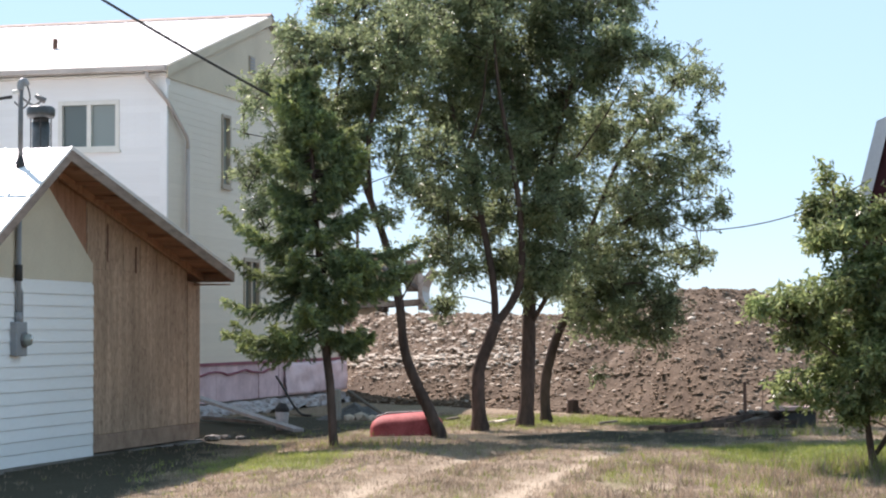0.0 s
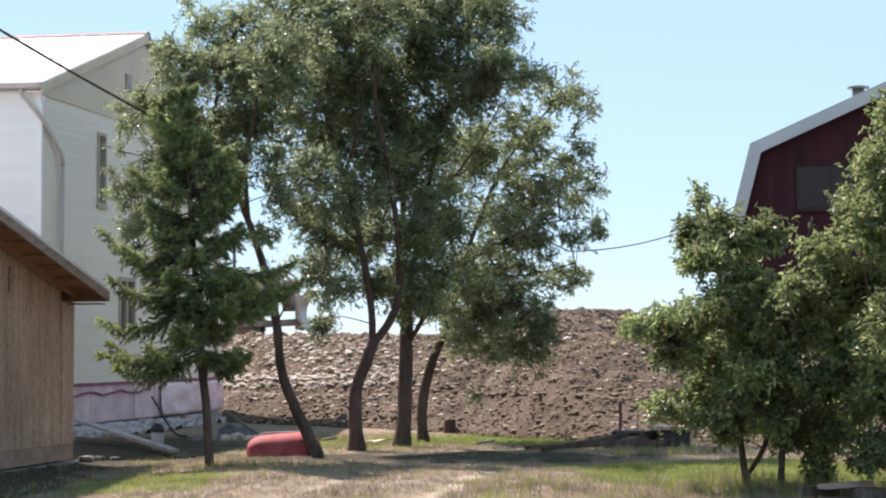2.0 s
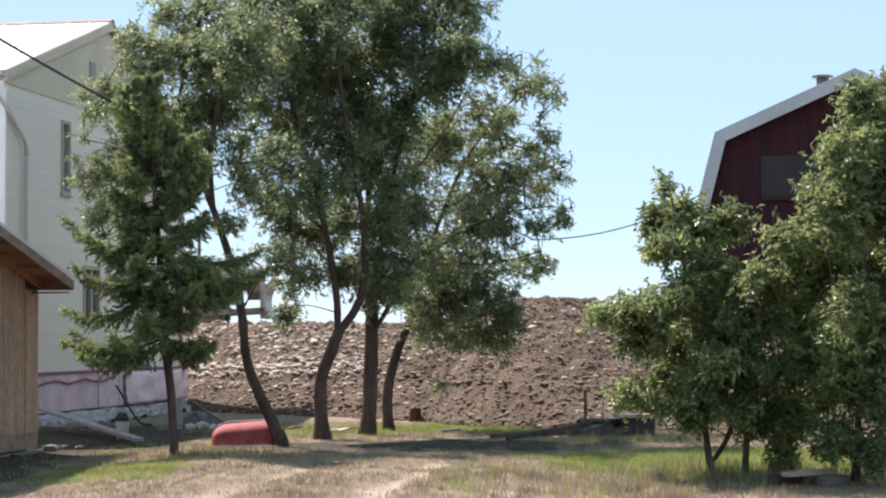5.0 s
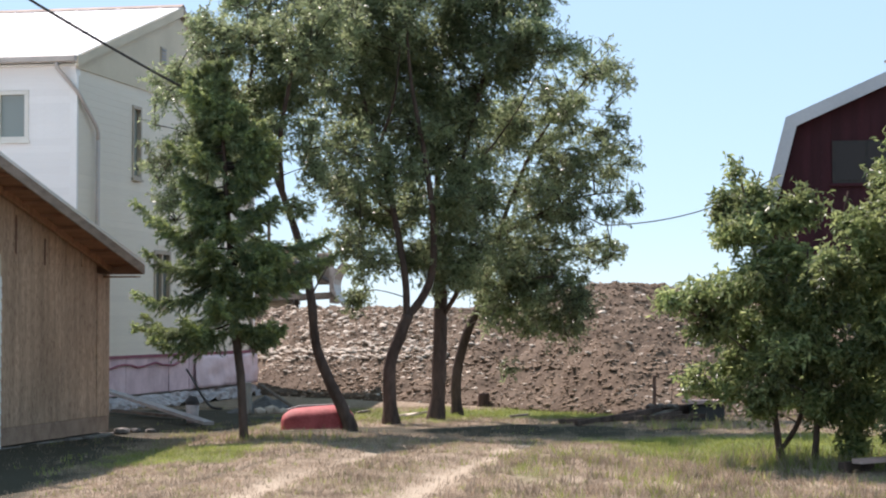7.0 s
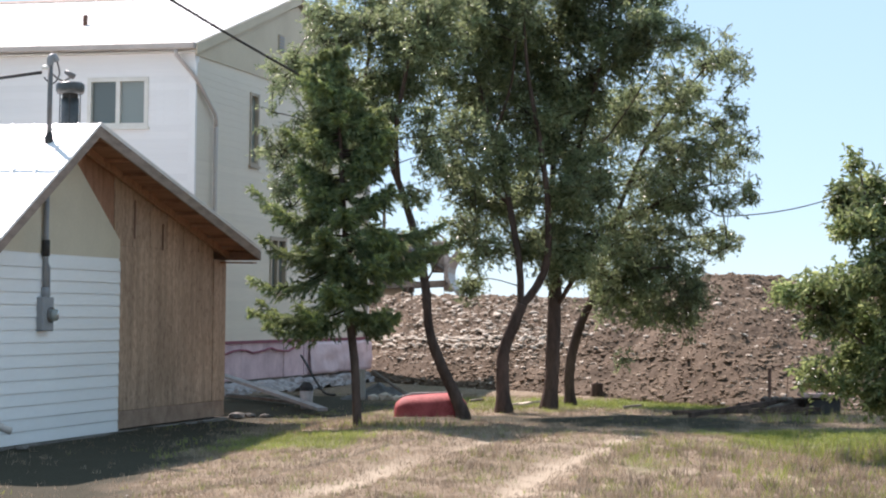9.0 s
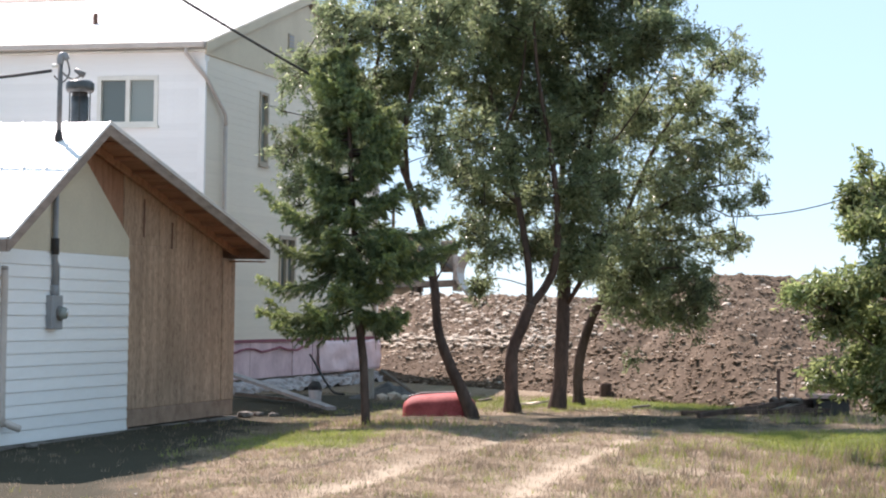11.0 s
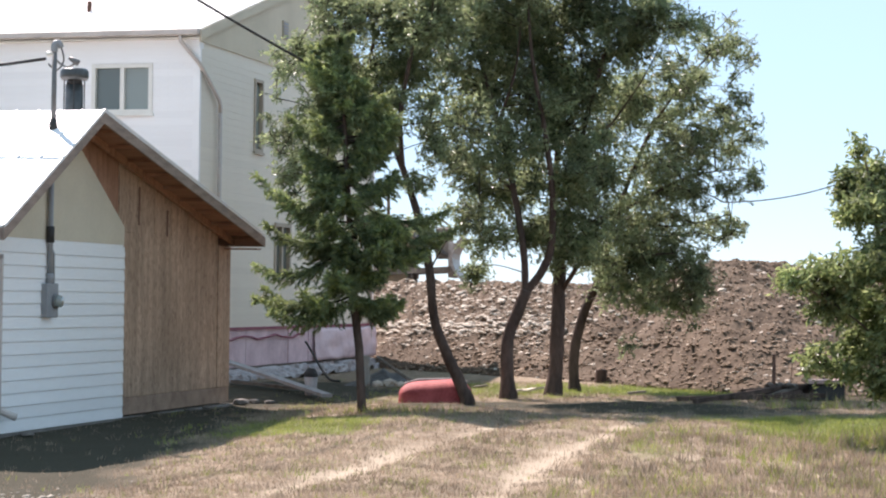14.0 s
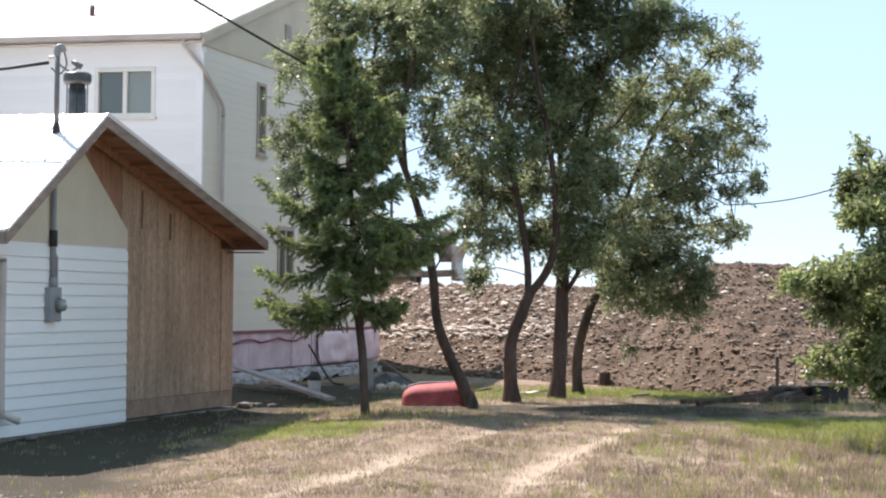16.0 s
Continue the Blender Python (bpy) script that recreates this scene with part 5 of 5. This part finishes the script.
# ---- bulldozer on the bank ----
def build_dozer():
    d = thing("bulldozer", pose(-2.15, 54.2, 1.74, 0, 0, -4), "dusty yellow bulldozer with a raised blade standing on the earth bank", "bulldozer")
    for side in (-1, 1):
        y0, y1 = (side * 0.95 - 0.25, side * 0.95 + 0.25)
        ring = []
        for k in range(40):
            u = k / 40 * 2 * (2.1 + math.pi * 0.45)
            if u < 2.1:
                ring.append((-1.05 + u, 0.9, 0.0))
            elif u < 2.1 + math.pi * 0.45:
                a = (u - 2.1) / 0.45
                ring.append((1.05 + 0.45 * math.sin(a), 0.45 + 0.45 * math.cos(a), a))
            elif u < 4.2 + math.pi * 0.45:
                ring.append((1.05 - (u - 2.1 - math.pi * 0.45), 0.0, math.pi))
            else:
                a = (u - 4.2 - math.pi * 0.45) / 0.45 + math.pi
                ring.append((-1.05 + 0.45 * math.sin(a), 0.45 + 0.45 * math.cos(a), a))
        bm = bmesh.new()
        prism(bm, [(p[0], p[1]) for p in ring], "y", y0 + 0.1, y1 - 0.1)
        tr = part("track", bm, M_TRACK, d, "dusty steel crawler track")
        for x, z, a in ring:
            bm = bmesh.new()
            bmesh.ops.create_cube(bm, size=1, matrix=Matrix.Translation((x, (y0 + y1) / 2, z)) @ Matrix.Rotation(a, 4, "Y") @ Matrix.Diagonal((0.15, 0.5, 0.05, 1)))
            part("track_shoe", bm, M_TRACK, tr)
        for x in (-1.05, 1.05):
            bm = bmesh.new()
            bmesh.ops.create_cone(bm, cap_ends=True, segments=18, radius1=0.36, radius2=0.36, depth=0.44, matrix=Matrix.Translation((x, (y0 + y1) / 2, 0.45)) @ Matrix.Rotation(math.pi / 2, 4, "X"))
            part("idler_wheel", bm, M_YELLOW, tr)
        part("track_frame", boxed(-0.9, 0.9, y0 + 0.06, y1 - 0.06, 0.2, 0.6, bevel=0.05), M_YELLOW, tr)
        part("push_arm", beam(bmesh.new(), (-0.4, side * 1.28, 0.45), (2.55, side * 1.28, 0.62), 0.12, 0.14), M_TRACK, d)
        part("lift_cylinder", tube(bmesh.new(), [(1.5, side * 0.5, 1.55), (2.5, side * 0.6, 0.95)], [0.07, 0.05], 10), M_STEEL, d, smooth=True)
    part("body", boxed(-1.2, 0.2, -0.65, 0.65, 0.55, 1.35, bevel=0.06), M_YELLOW, d)
    part("hood", boxed(0.15, 1.62, -0.5, 0.5, 0.75, 1.95, bevel=0.07), M_YELLOW, d)
    part("grille", boxed(1.62, 1.68, -0.44, 0.44, 0.8, 1.88, bevel=0.02), M_DARK, d)
    part("seat", boxed(-0.75, -0.3, -0.3, 0.3, 1.35, 1.95, bevel=0.08), M_DARK, d)
    part("canopy", boxed(-1.25, 0.3, -0.78, 0.78, 2.95, 3.07, bevel=0.03), M_YELLOW, d)
    for x in (-1.15, 0.2):
        for y in (-0.68, 0.68):
            part("canopy_post", boxed(x - 0.05, x + 0.05, y - 0.05, y + 0.05, 1.3, 2.96), M_YELLOW, d)
    part("exhaust_stack", tube(bmesh.new(), [(0.75, 0.2, 1.93), (0.75, 0.2, 2.75), (0.68, 0.2, 2.86)], [0.045, 0.045, 0.04], 10), M_TRACK, d, smooth=True)
    part("fuel_tank", boxed(-1.75, -1.2, -0.6, 0.6, 0.75, 1.75, bevel=0.08), M_YELLOW, d)
    prof = [(2.62 + 0.30 * (1 - math.cos((k / 8 - 0.5) * 1.7)) / 0.34, 0.32 + 1.15 * k / 8) for k in range(9)]
    bm = prism(bmesh.new(), prof + [(x - 0.07, z) for x, z in reversed(prof)], "y", -1.65, 1.65)
    bl = part("blade", bm, M_BLADE, d, "scoured steel dozer blade")
    part("cutting_edge", boxed(2.86, 2.92, -1.66, 1.66, 0.22, 0.40), M_BLADE, bl)
    for y in (-1.1, 0, 1.1):
        part("blade_rib", boxed(2.48, 2.6, y - 0.05, y + 0.05, 0.4, 1.35), M_BLADE, bl)
    hose = [(1.55 + 0.5 * (1 - math.cos(a)), -0.45, 1.55 + 0.42 * math.sin(a)) for a in [math.pi * k / 10 for k in range(11)]]
    part("hose", tube(bmesh.new(), hose, [0.028] * 11, 8), M_TRACK, d, smooth=True)
    part("blade_bracket", boxed(2.1, 2.55, -0.5, -0.3, 0.9, 1.75, bevel=0.04), M_TRACK, d)


build_dozer()

# ---- overhead wires ----
def wire_point(x):
    return (x, 28.85 + (x + 0.6) * 1.117, 4.0915 + x * (-0.3369 + x * (0.03146 + x * 0.001174)))


pts = [wire_point(x) for x in np.linspace(-7.5, -1.5, 30)] + [(-1.2, 29.0, 4.55), (-0.93, 30.5, 4.35)]
tagged(part("overhead_wire", tube(bmesh.new(), pts, [0.019] * len(pts), 6), M_DARK, smooth=True), "black overhead wire running past the house into the trees", "wire")
pts = [(4.30, 34.72, 3.72), (4.6, 34.8, 3.5)] + [wire_point(x) for x in np.linspace(5.0, 9.3, 24)]
tagged(part("overhead_wire", tube(bmesh.new(), pts, [0.012] * len(pts), 6), M_DARK, smooth=True), "thin black wire sagging from the trees to the barn", "wire")
a, b = on_shed(-0.08, -2.26, shed_roof(-2.25) + 0.86).translation, Vector((-15.0, 27.0, 6.2))
pts = [a.lerp(b, k / 20) - Vector((0, 0, 0.75 * 4 * (k / 20) * (1 - k / 20))) for k in range(21)]
tagged(part("service_wire", tube(bmesh.new(), pts, [0.021] * 21, 6), M_DARK, smooth=True), "twisted black service wire tied to the shed mast", "wire")


# ---- things in the yard ----
def build_boat():
    t = thing("boat", pose(-0.01, 30.7, lift(0.0, 30.7) - 0.03, 0, 0, -6), "small red upturned boat lying in the grass by a tree", "boat")
    bm = bmesh.new()
    rings = []
    n, m = 15, 10
    for i in range(n):
        u = -1 + 2 * i / (n - 1)
        w = 0.62 * (1 - (max(u, 0) ** 4 * 0.5 + max(-u, 0) ** 8 * 0.12))
        hgt = (0.385 + 0.04 * u) * (1 - (max(u, 0) ** 5 * 0.4 + max(-u, 0) ** 6 * 0.22))
        x = 0.53 * u + (0.05 * hgt if u < -0.9 else 0)
        rings.append([bm.verts.new((x * (1 + 0.06 * math.cos(math.pi * k / m)), -w * 0.62 * math.cos(math.pi * k / m), hgt * math.sin(math.pi * k / m) ** 0.5)) for k in range(m + 1)])
    for r0, r1 in zip(rings, rings[1:]):
        for k in range(m):
            bm.faces.new((r0[k], r1[k], r1[k + 1], r0[k + 1]))
    bm.faces.new(rings[0])
    bm.faces.new(rings[-1][::-1])
    bmesh.ops.recalc_face_normals(bm, faces=bm.faces)
    part("hull", bm, M_RED, t, smooth=True)
    part("gunwale", tube(bmesh.new(), [(-0.55, -0.36, 0.03), (0.0, -0.41, 0.03), (0.53, -0.36, 0.03)], [0.022] * 3, 6), M_RED, t)
    part("keel", tube(bmesh.new(), [(-0.50, 0.02, 0.315), (-0.3, 0.0, 0.375), (0.3, 0.0, 0.40), (0.46, 0.0, 0.36)], [0.02] * 4, 6), M_PALEWOOD, t, "tan wooden keel strip")


build_boat()


def rock_mesh(name, seed, flat=0.7):
    rnd = random.Random(seed)
    bm = bmesh.new()
    bmesh.ops.create_icosphere(bm, subdivisions=1, radius=1)
    for v in bm.verts:
        v.co = Vector((v.co.x * rnd.uniform(0.75, 1.25), v.co.y * rnd.uniform(0.75, 1.25), v.co.z * flat * rnd.uniform(0.75, 1.2)))
    me = bpy.data.meshes.new(name)
    bm.to_mesh(me)
    bm.free()
    return me


# stump at the foot of the bank
st = thing("stump", Matrix.Translation((3.13, 38.3, max(0.0, bank_height(3.13, 38.3)) - 0.03)), "short dark tree stump at the foot of the earth bank", "stump")
part("wood", tube(bmesh.new(), [(0, 0, -0.05), (0, 0, 0.06), (0.01, 0, 0.27), (0.01, 0, 0.29)], [0.145, 0.12, 0.11, 0.10], 12, 0.06, random.Random(3)), M_BARK, st)

# planks, bucket, hose and sheeting beside the house
bd = tagged(part("board", beam(bmesh.new(), (-3.75, 35.6, 0.42), (-1.72, 31.3, 0.05), 0.17, 0.05), M_PALEWOOD), "grey weathered board propped against the house foot", "board")
bd = tagged(part("board", beam(bmesh.new(), (-3.55, 34.9, 0.10), (-2.1, 33.2, 0.05), 0.14, 0.05), M_OLDWOOD), "grey weathered board lying in the grass", "board")
bk = thing("bucket", Matrix.Translation((-2.06, 32.6, lift(-2, 32.6))), "dirty white bucket with a dark lid by the house", "bucket")
part("pail", tube(bmesh.new(), [(0, 0, 0), (0, 0, 0.02), (0, 0, 0.30)], [0.085, 0.095, 0.11], 16), M_PLASTIC, bk, smooth=True)
part("lid", tube(bmesh.new(), [(0, 0, 0.30), (0, 0, 0.36), (0.01, 0, 0.44)], [0.115, 0.11, 0.06], 16), M_DARK, bk, "dark lid")
hp = smooth_line([(-2.55, 38.6, 0.72), (-2.42, 38.3, 0.55), (-2.2, 37.7, 0.25), (-2.0, 37.2, 0.06), (-1.8, 36.9, 0.04)], 4)
tagged(part("hose", tube(bmesh.new(), hp, [0.022] * len(hp), 8), M_DARK, smooth=True), "black hose bent down from the pink foam", "hose")


def build_sheeting():
    """A slumped strip of plastic sheeting along the foot of the gable wall."""
    rows, cols = 9, 90
    v, f = [], []
    for j in range(cols):
        y = 0.2 + 10.2 * j / (cols - 1)
        for i in range(rows):
            u = i / (rows - 1)
            wob = noise.noise((y * 2.2, u * 3, 1.0)) * 0.09 + noise.noise((y * 6, u * 7, 4.0)) * 0.05
            v.append((0.07 + u * 0.36 + wob * 0.8, y, 0.17 * (1 - u) ** 1.4 + max(0.0, 0.05 + wob * (0.6 + u)) - 0.03 * u))
    for j in range(cols - 1):
        for i in range(rows - 1):
            q = j * rows + i
            f.append((q, q + 1, q + rows + 1, q + rows))
    me = bpy.data.meshes.new("plastic_sheeting")
    me.from_pydata(v, [], f)
    ob = link("plastic_sheeting", me, M_PLASTIC)
    ob.matrix_world = pose(-4.31, 35.5, 0, 0, 0, TURN)
    so = ob.modifiers.new("thickness", "SOLIDIFY")
    so.thickness = 0.012
    tagged(ob, "crumpled dusty plastic sheeting along the foot of the house", "plastic sheeting")


build_sheeting()


def build_heap():
    """Rubbish slumped against the far corner of the house."""
    t = thing("rubbish_heap", Matrix.Translation((-0.95, 36.3, 0.0)), "heap of grey sheeting, stones and poles by the house corner", "rubbish heap")
    v, f = [], []
    n = 26
    for j in range(n):
        for i in range(n):
            x, y = -0.85 + 1.7 * i / (n - 1), -0.7 + 1.4 * j / (n - 1)
            r = math.hypot(x / 0.8, y / 0.65)
            z = max(0.0, 0.30 * (1 - r)) + (0.10 * noise.noise((x * 4, y * 4, 2)) + 0.05 * noise.noise((x * 11, y * 11, 6))) * max(0, 1.1 - r) - 0.02
            v.append((x, y, z))
    for j in range(n - 1):
        for i in range(n - 1):
            q = j * n + i
            f.append((q, q + 1, q + n + 1, q + n))
    me = bpy.data.meshes.new("sheeting")
    me.from_pydata(v, [], f)
    link("sheeting", me, M_DARKSHEET, t)
    part("pole", tube(bmesh.new(), [(-0.15, -0.15, 0.52), (0.55, -0.6, 0.06)], [0.028, 0.028], 8), M_OLDWOOD, t, "pale wooden pole")
    part("pipe", tube(bmesh.new(), [(-0.35, -0.5, 0.0), (-0.36, -0.5, 0.55)], [0.10, 0.10], 12), M_CONCRETE, t, "grey pipe standing on end")
    for k, (x, y, s) in enumerate(((0.1, -0.62, 0.16), (-0.1, -0.72, 0.12), (0.3, -0.7, 0.10))):
        ob = link("stone", rock_mesh("stone", 60 + k), M_STONE, t)
        ob.location, ob.scale = (x, y, s * 0.4), (s, s, s)


build_heap()

for k, (x, y, ang, ln) in enumerate(((1.42, 34.0, 10, 0.34), (1.55, 33.8, 50, 0.26), (1.75, 34.3, -15, 0.22), (0.75, 35.0, 20, 0.25), (3.35, 33.6, 5, 0.3))):
    d = Vector((math.cos(radians(ang)), math.sin(radians(ang)), 0)) * ln / 2
    c = Vector((x, y, lift(x, y) + 0.03 + 0.012 * (k % 3)))
    tagged(part("board_scrap", beam(bmesh.new(), c - d, c + d + Vector((0, 0, 0.03)), 0.11, 0.035), M_STONE if k < 3 else M_OLDWOOD), "pale broken board scrap lying in the grass", "board", "board scraps")


def build_pile():
    t = thing("scrap_pile", Matrix.Translation((6.1, 32.6, lift(6.1, 32.6))), "dark scrap pile of old beams under a red plank", "scrap pile")
    part("crate", boxed(0.0, 0.50, -0.25, 0.40, -0.05, 0.26, bevel=0.02), M_DARK, t, "dark box")
    part("red_plank", prism(bmesh.new(), [(-0.32, 0.275), (0.30, 0.275), (0.30, 0.33), (-0.32, 0.33)], "x", -0.12, 0.70), M_REDPLANK, t, "weathered reddish plank")
    part("plank", beam(bmesh.new(), (-1.15, -0.1, 0.14), (-0.3, 0.05, 0.20), 0.14, 0.04), M_BARK, t)
    part("plank", beam(bmesh.new(), (-1.0, -0.3, 0.05), (-0.2, -0.15, 0.13), 0.16, 0.05), M_BARK, t)
    part("plank", beam(bmesh.new(), (-0.95, -0.45, 0.02), (-0.25, 0.0, 0.20), 0.10, 0.04), M_OLDWOOD, t)
    part("plank", beam(bmesh.new(), (-0.15, -0.55, 0.0), (0.1, 0.1, 0.24), 0.07, 0.05), M_BARK, t)
    part("beam", beam(bmesh.new(), (-2.1, -1.5, 0.03), (-0.5, 0.0, 0.18), 0.08, 0.07), M_BARK, t, "long dark beam")
    part("beam", beam(bmesh.new(), (-2.3, -0.9, 0.03), (0.1, -0.6, 0.10), 0.08, 0.07), M_BARK, t, "long dark beam")
    part("log", tube(bmesh.new(), [(-0.7, 0.15, 0.12), (0.4, 0.5, 0.14)], [0.12, 0.11], 10), M_BARK, t)
    for k, (x, y, s) in enumerate(((-0.50, 0.1, 0.075), (-0.38, -0.1, 0.085), (-0.65, 0.2, 0.06), (-0.28, 0.0, 0.06))):
        ob = link("stone", rock_mesh("stone", 70 + k), M_OLDWOOD, t)
        ob.location, ob.scale = (x, y, 0.235), (s * 1.3, s, s * 0.8)


build_pile()
po = thing("post", Matrix.Translation((5.55, 33.0, lift(5.5, 33))), "rusty metal post with a bent wire frame", "post")
part("upright", boxed(-0.025, 0.025, -0.025, 0.025, -0.1, 0.74), M_RUST, po)
part("wire_frame", tube(bmesh.new(), smooth_line([(0.0, 0, 0.72), (0.2, 0, 0.78), (0.3, 0, 0.6), (0.26, 0, 0.1)], 4), [0.008] * 13, 6), M_RUST, po)
bl = thing("wood_block", pose(6.5, 22.0, lift(6.5, 22.0), 0, 0, 18), "weathered wooden blocks stacked under the bushes", "wood block")
part("timber", boxed(-0.16, 0.14, -0.14, 0.14, -0.02, 0.11, bevel=0.012), M_OLDWOOD, bl)
part("timber", beam(bmesh.new(), (-0.55, 0.10, 0.13), (0.12, 0.16, 0.15), 0.16, 0.05), M_REDPLANK, bl, "faded reddish plank")
part("timber", beam(bmesh.new(), (-0.62, 0.3, 0.05), (-0.2, 0.34, 0.06), 0.12, 0.12), M_BARK, bl)


# ---- weeds ----
def build_weeds():
    rnd = random.Random(15)
    spots = []
    for cx, cy, sx, sy, n, s in ((5.9, 30.6, 0.7, 0.4, 80, 0.6), (5.2, 23.0, 0.6, 0.35, 130, 0.8), (6.3, 22.7, 0.8, 0.3, 140, 0.7),
                                 (3.6, 20.3, 0.5, 0.6, 90, 0.5), (-0.6, 27.4, 0.5, 0.25, 120, 0.45), (-3.0, 24.0, 0.15, 2.2, 40, 0.25), (4.2, 22.6, 0.8, 0.7, 60, 0.45),
                                 (4.0, 18.8, 0.7, 0.8, 150, 0.4), (2.3, 18.4, 0.5, 0.8, 90, 0.35), (2.7, 22.6, 0.5, 0.7, 90, 0.35)):
        for _ in range(n):
            spots.append((rnd.gauss(cx, sx), rnd.gauss(cy, sy), s * rnd.uniform(0.5, 1.2)))
    tufts = []
    for _ in range(420):
        x, y = rnd.uniform(0.3, 5.6), rnd.uniform(15.2, 22.5)
        if min(line_gap(x, y, DIRT_A), line_gap(x, y, DIRT_B)) > 0.45:
            size = rnd.uniform(0.2, 0.5)
            tufts += [(x + rnd.gauss(0, 0.06), y + rnd.gauss(0, 0.06), size) for _ in range(4)]
    blades("weeds", "tall straggling green and straw weeds", M_GRASS, spots[::2] + tufts[::9], 0.32, 0.006, 6, rnd)
    blades("dry_weeds", "tall dry straw-coloured weeds", M_STRAW, spots[1::2] + tufts, 0.34, 0.005, 6, rnd)


build_weeds()


# ---- clods and stones of the bank, last ----
def build_clods():
    rnd = random.Random(77)
    pale = [rock_mesh("stone", 200 + k, 0.5) for k in range(6)]
    brown = [rock_mesh("clod", 300 + k, 0.45) for k in range(6)]

    def put(x, y, s, mesh, mat, name):
        ob = link(name, mesh, mat, BANK)
        ob.location = (x, y, bank_height(x, y) + s * 0.2)
        ob.rotation_euler = (0.25 + rnd.uniform(-0.3, 0.3), rnd.uniform(-0.3, 0.3), rnd.gauss(0.6, 0.5))
        ob.scale = (s * rnd.uniform(1.0, 2.0), s, s * rnd.uniform(0.8, 1.1))

    def face_y(x, z):
        """Where the near face of the bank reaches the height z."""
        y = 33.0
        while bank_height(x, y) < z and y < 51:
            y += 0.06
        return y

    for k in range(150):
        x = -1.75 + 4.1 * (k + rnd.uniform(-0.3, 0.3)) / 150
        y = face_y(x, (0.80, 0.93, 0.98)[k % 3] + 0.035 * x + rnd.gauss(0, 0.02))
        put(x, y, rnd.uniform(0.045, 0.085), rnd.choice(pale), M_STONE, "stone")
    for k in range(145):
        x = rnd.gauss(1.6, 1.5)
        y = face_y(x, rnd.uniform(0.75, 1.85))
        put(x, y, rnd.uniform(0.035, 0.08), rnd.choice(pale), M_STONE, "stone")
    n = 0
    while n < 290:
        x, y = rnd.uniform(-1.2, 7.0), rnd.uniform(33.5, 44.5)
        z = bank_height(x, y)
        if 0.02 < z < 0.9:
            put(x, y, rnd.uniform(0.035, 0.08), rnd.choice(brown), M_CLOD, "clod")
            n += 1
    for name, mat, want, lo, hi, palest in (("small_clods", M_CLODS, 30000, 0.012, 0.042, False), ("small_stones", M_STONES, 4200, 0.018, 0.062, True)):
        v, f = [], []
        base = []
        for k in range(5):
            me = rock_mesh("small", 400 + k, 0.42)
            base.append(([p.co.copy() for p in me.vertices], [tuple(p.vertices) for p in me.polygons]))
        n = 0
        while n < want:
            x, y = rnd.uniform(-2.0, 9.5), rnd.uniform(32.5, 51.5)
            z = bank_height(x, y)
            if z < 0.0 or (palest and rnd.random() > (1.0 if x < 3 and z > 0.45 else 0.16)):
                continue
            vs, fs = base[n % 5]
            s = lo + (hi - lo) * rnd.random() ** 2
            m = Matrix.Translation((x, y, z + s * 0.05)) @ Matrix.Rotation(rnd.uniform(0, 6.28), 4, "Z") @ Matrix.Rotation(rnd.uniform(-0.25, 0.6), 4, "X") @ Matrix.Diagonal((s * rnd.uniform(0.9, 1.7), s, s, 1))
            i = len(v)
            v += [tuple(m @ p) for p in vs]
            f += [tuple(i + q for q in p) for p in fs]
            n += 1
        me = bpy.data.meshes.new(name)
        me.from_pydata(v, [], f)
        tagged(link(name, me, mat, BANK), kind="stuff")
    lump = rock_mesh("stone", 350, 0.5)
    for x, y, sz in ((-3.02, 30.9, 0.16), (-2.85, 31.2, 0.12), (-2.6, 31.1, 0.10), (-4.86, 23.75, 0.10), (-3.6, 28.9, 0.07), (-3.4, 29.6, 0.09)):
        ob = tagged(link("stone", lump, M_FOOTING), "grey lump of broken concrete by the shed", "stone", "lumps by the shed")
        ob.location, ob.scale, ob.rotation_euler = (x, y, lift(x, y) + sz * 0.3), (sz, sz * 0.8, sz * 0.8), (0, 0, x * 7)
    # loose pale rubble in the yard by the shed
    for k in range(150):
        x, y = rnd.gauss(-3.95, 0.4), rnd.gauss(18.0, 0.5)
        s = rnd.uniform(0.010, 0.034)
        ob = tagged(link("stone", pale[k % 6], M_STONE), "small pale stone lying in the yard", "stone", "stones in the yard")
        ob.location, ob.scale = (x, y, lift(x, y) + s * 0.3), (s, s, s * 0.8)


build_clods()
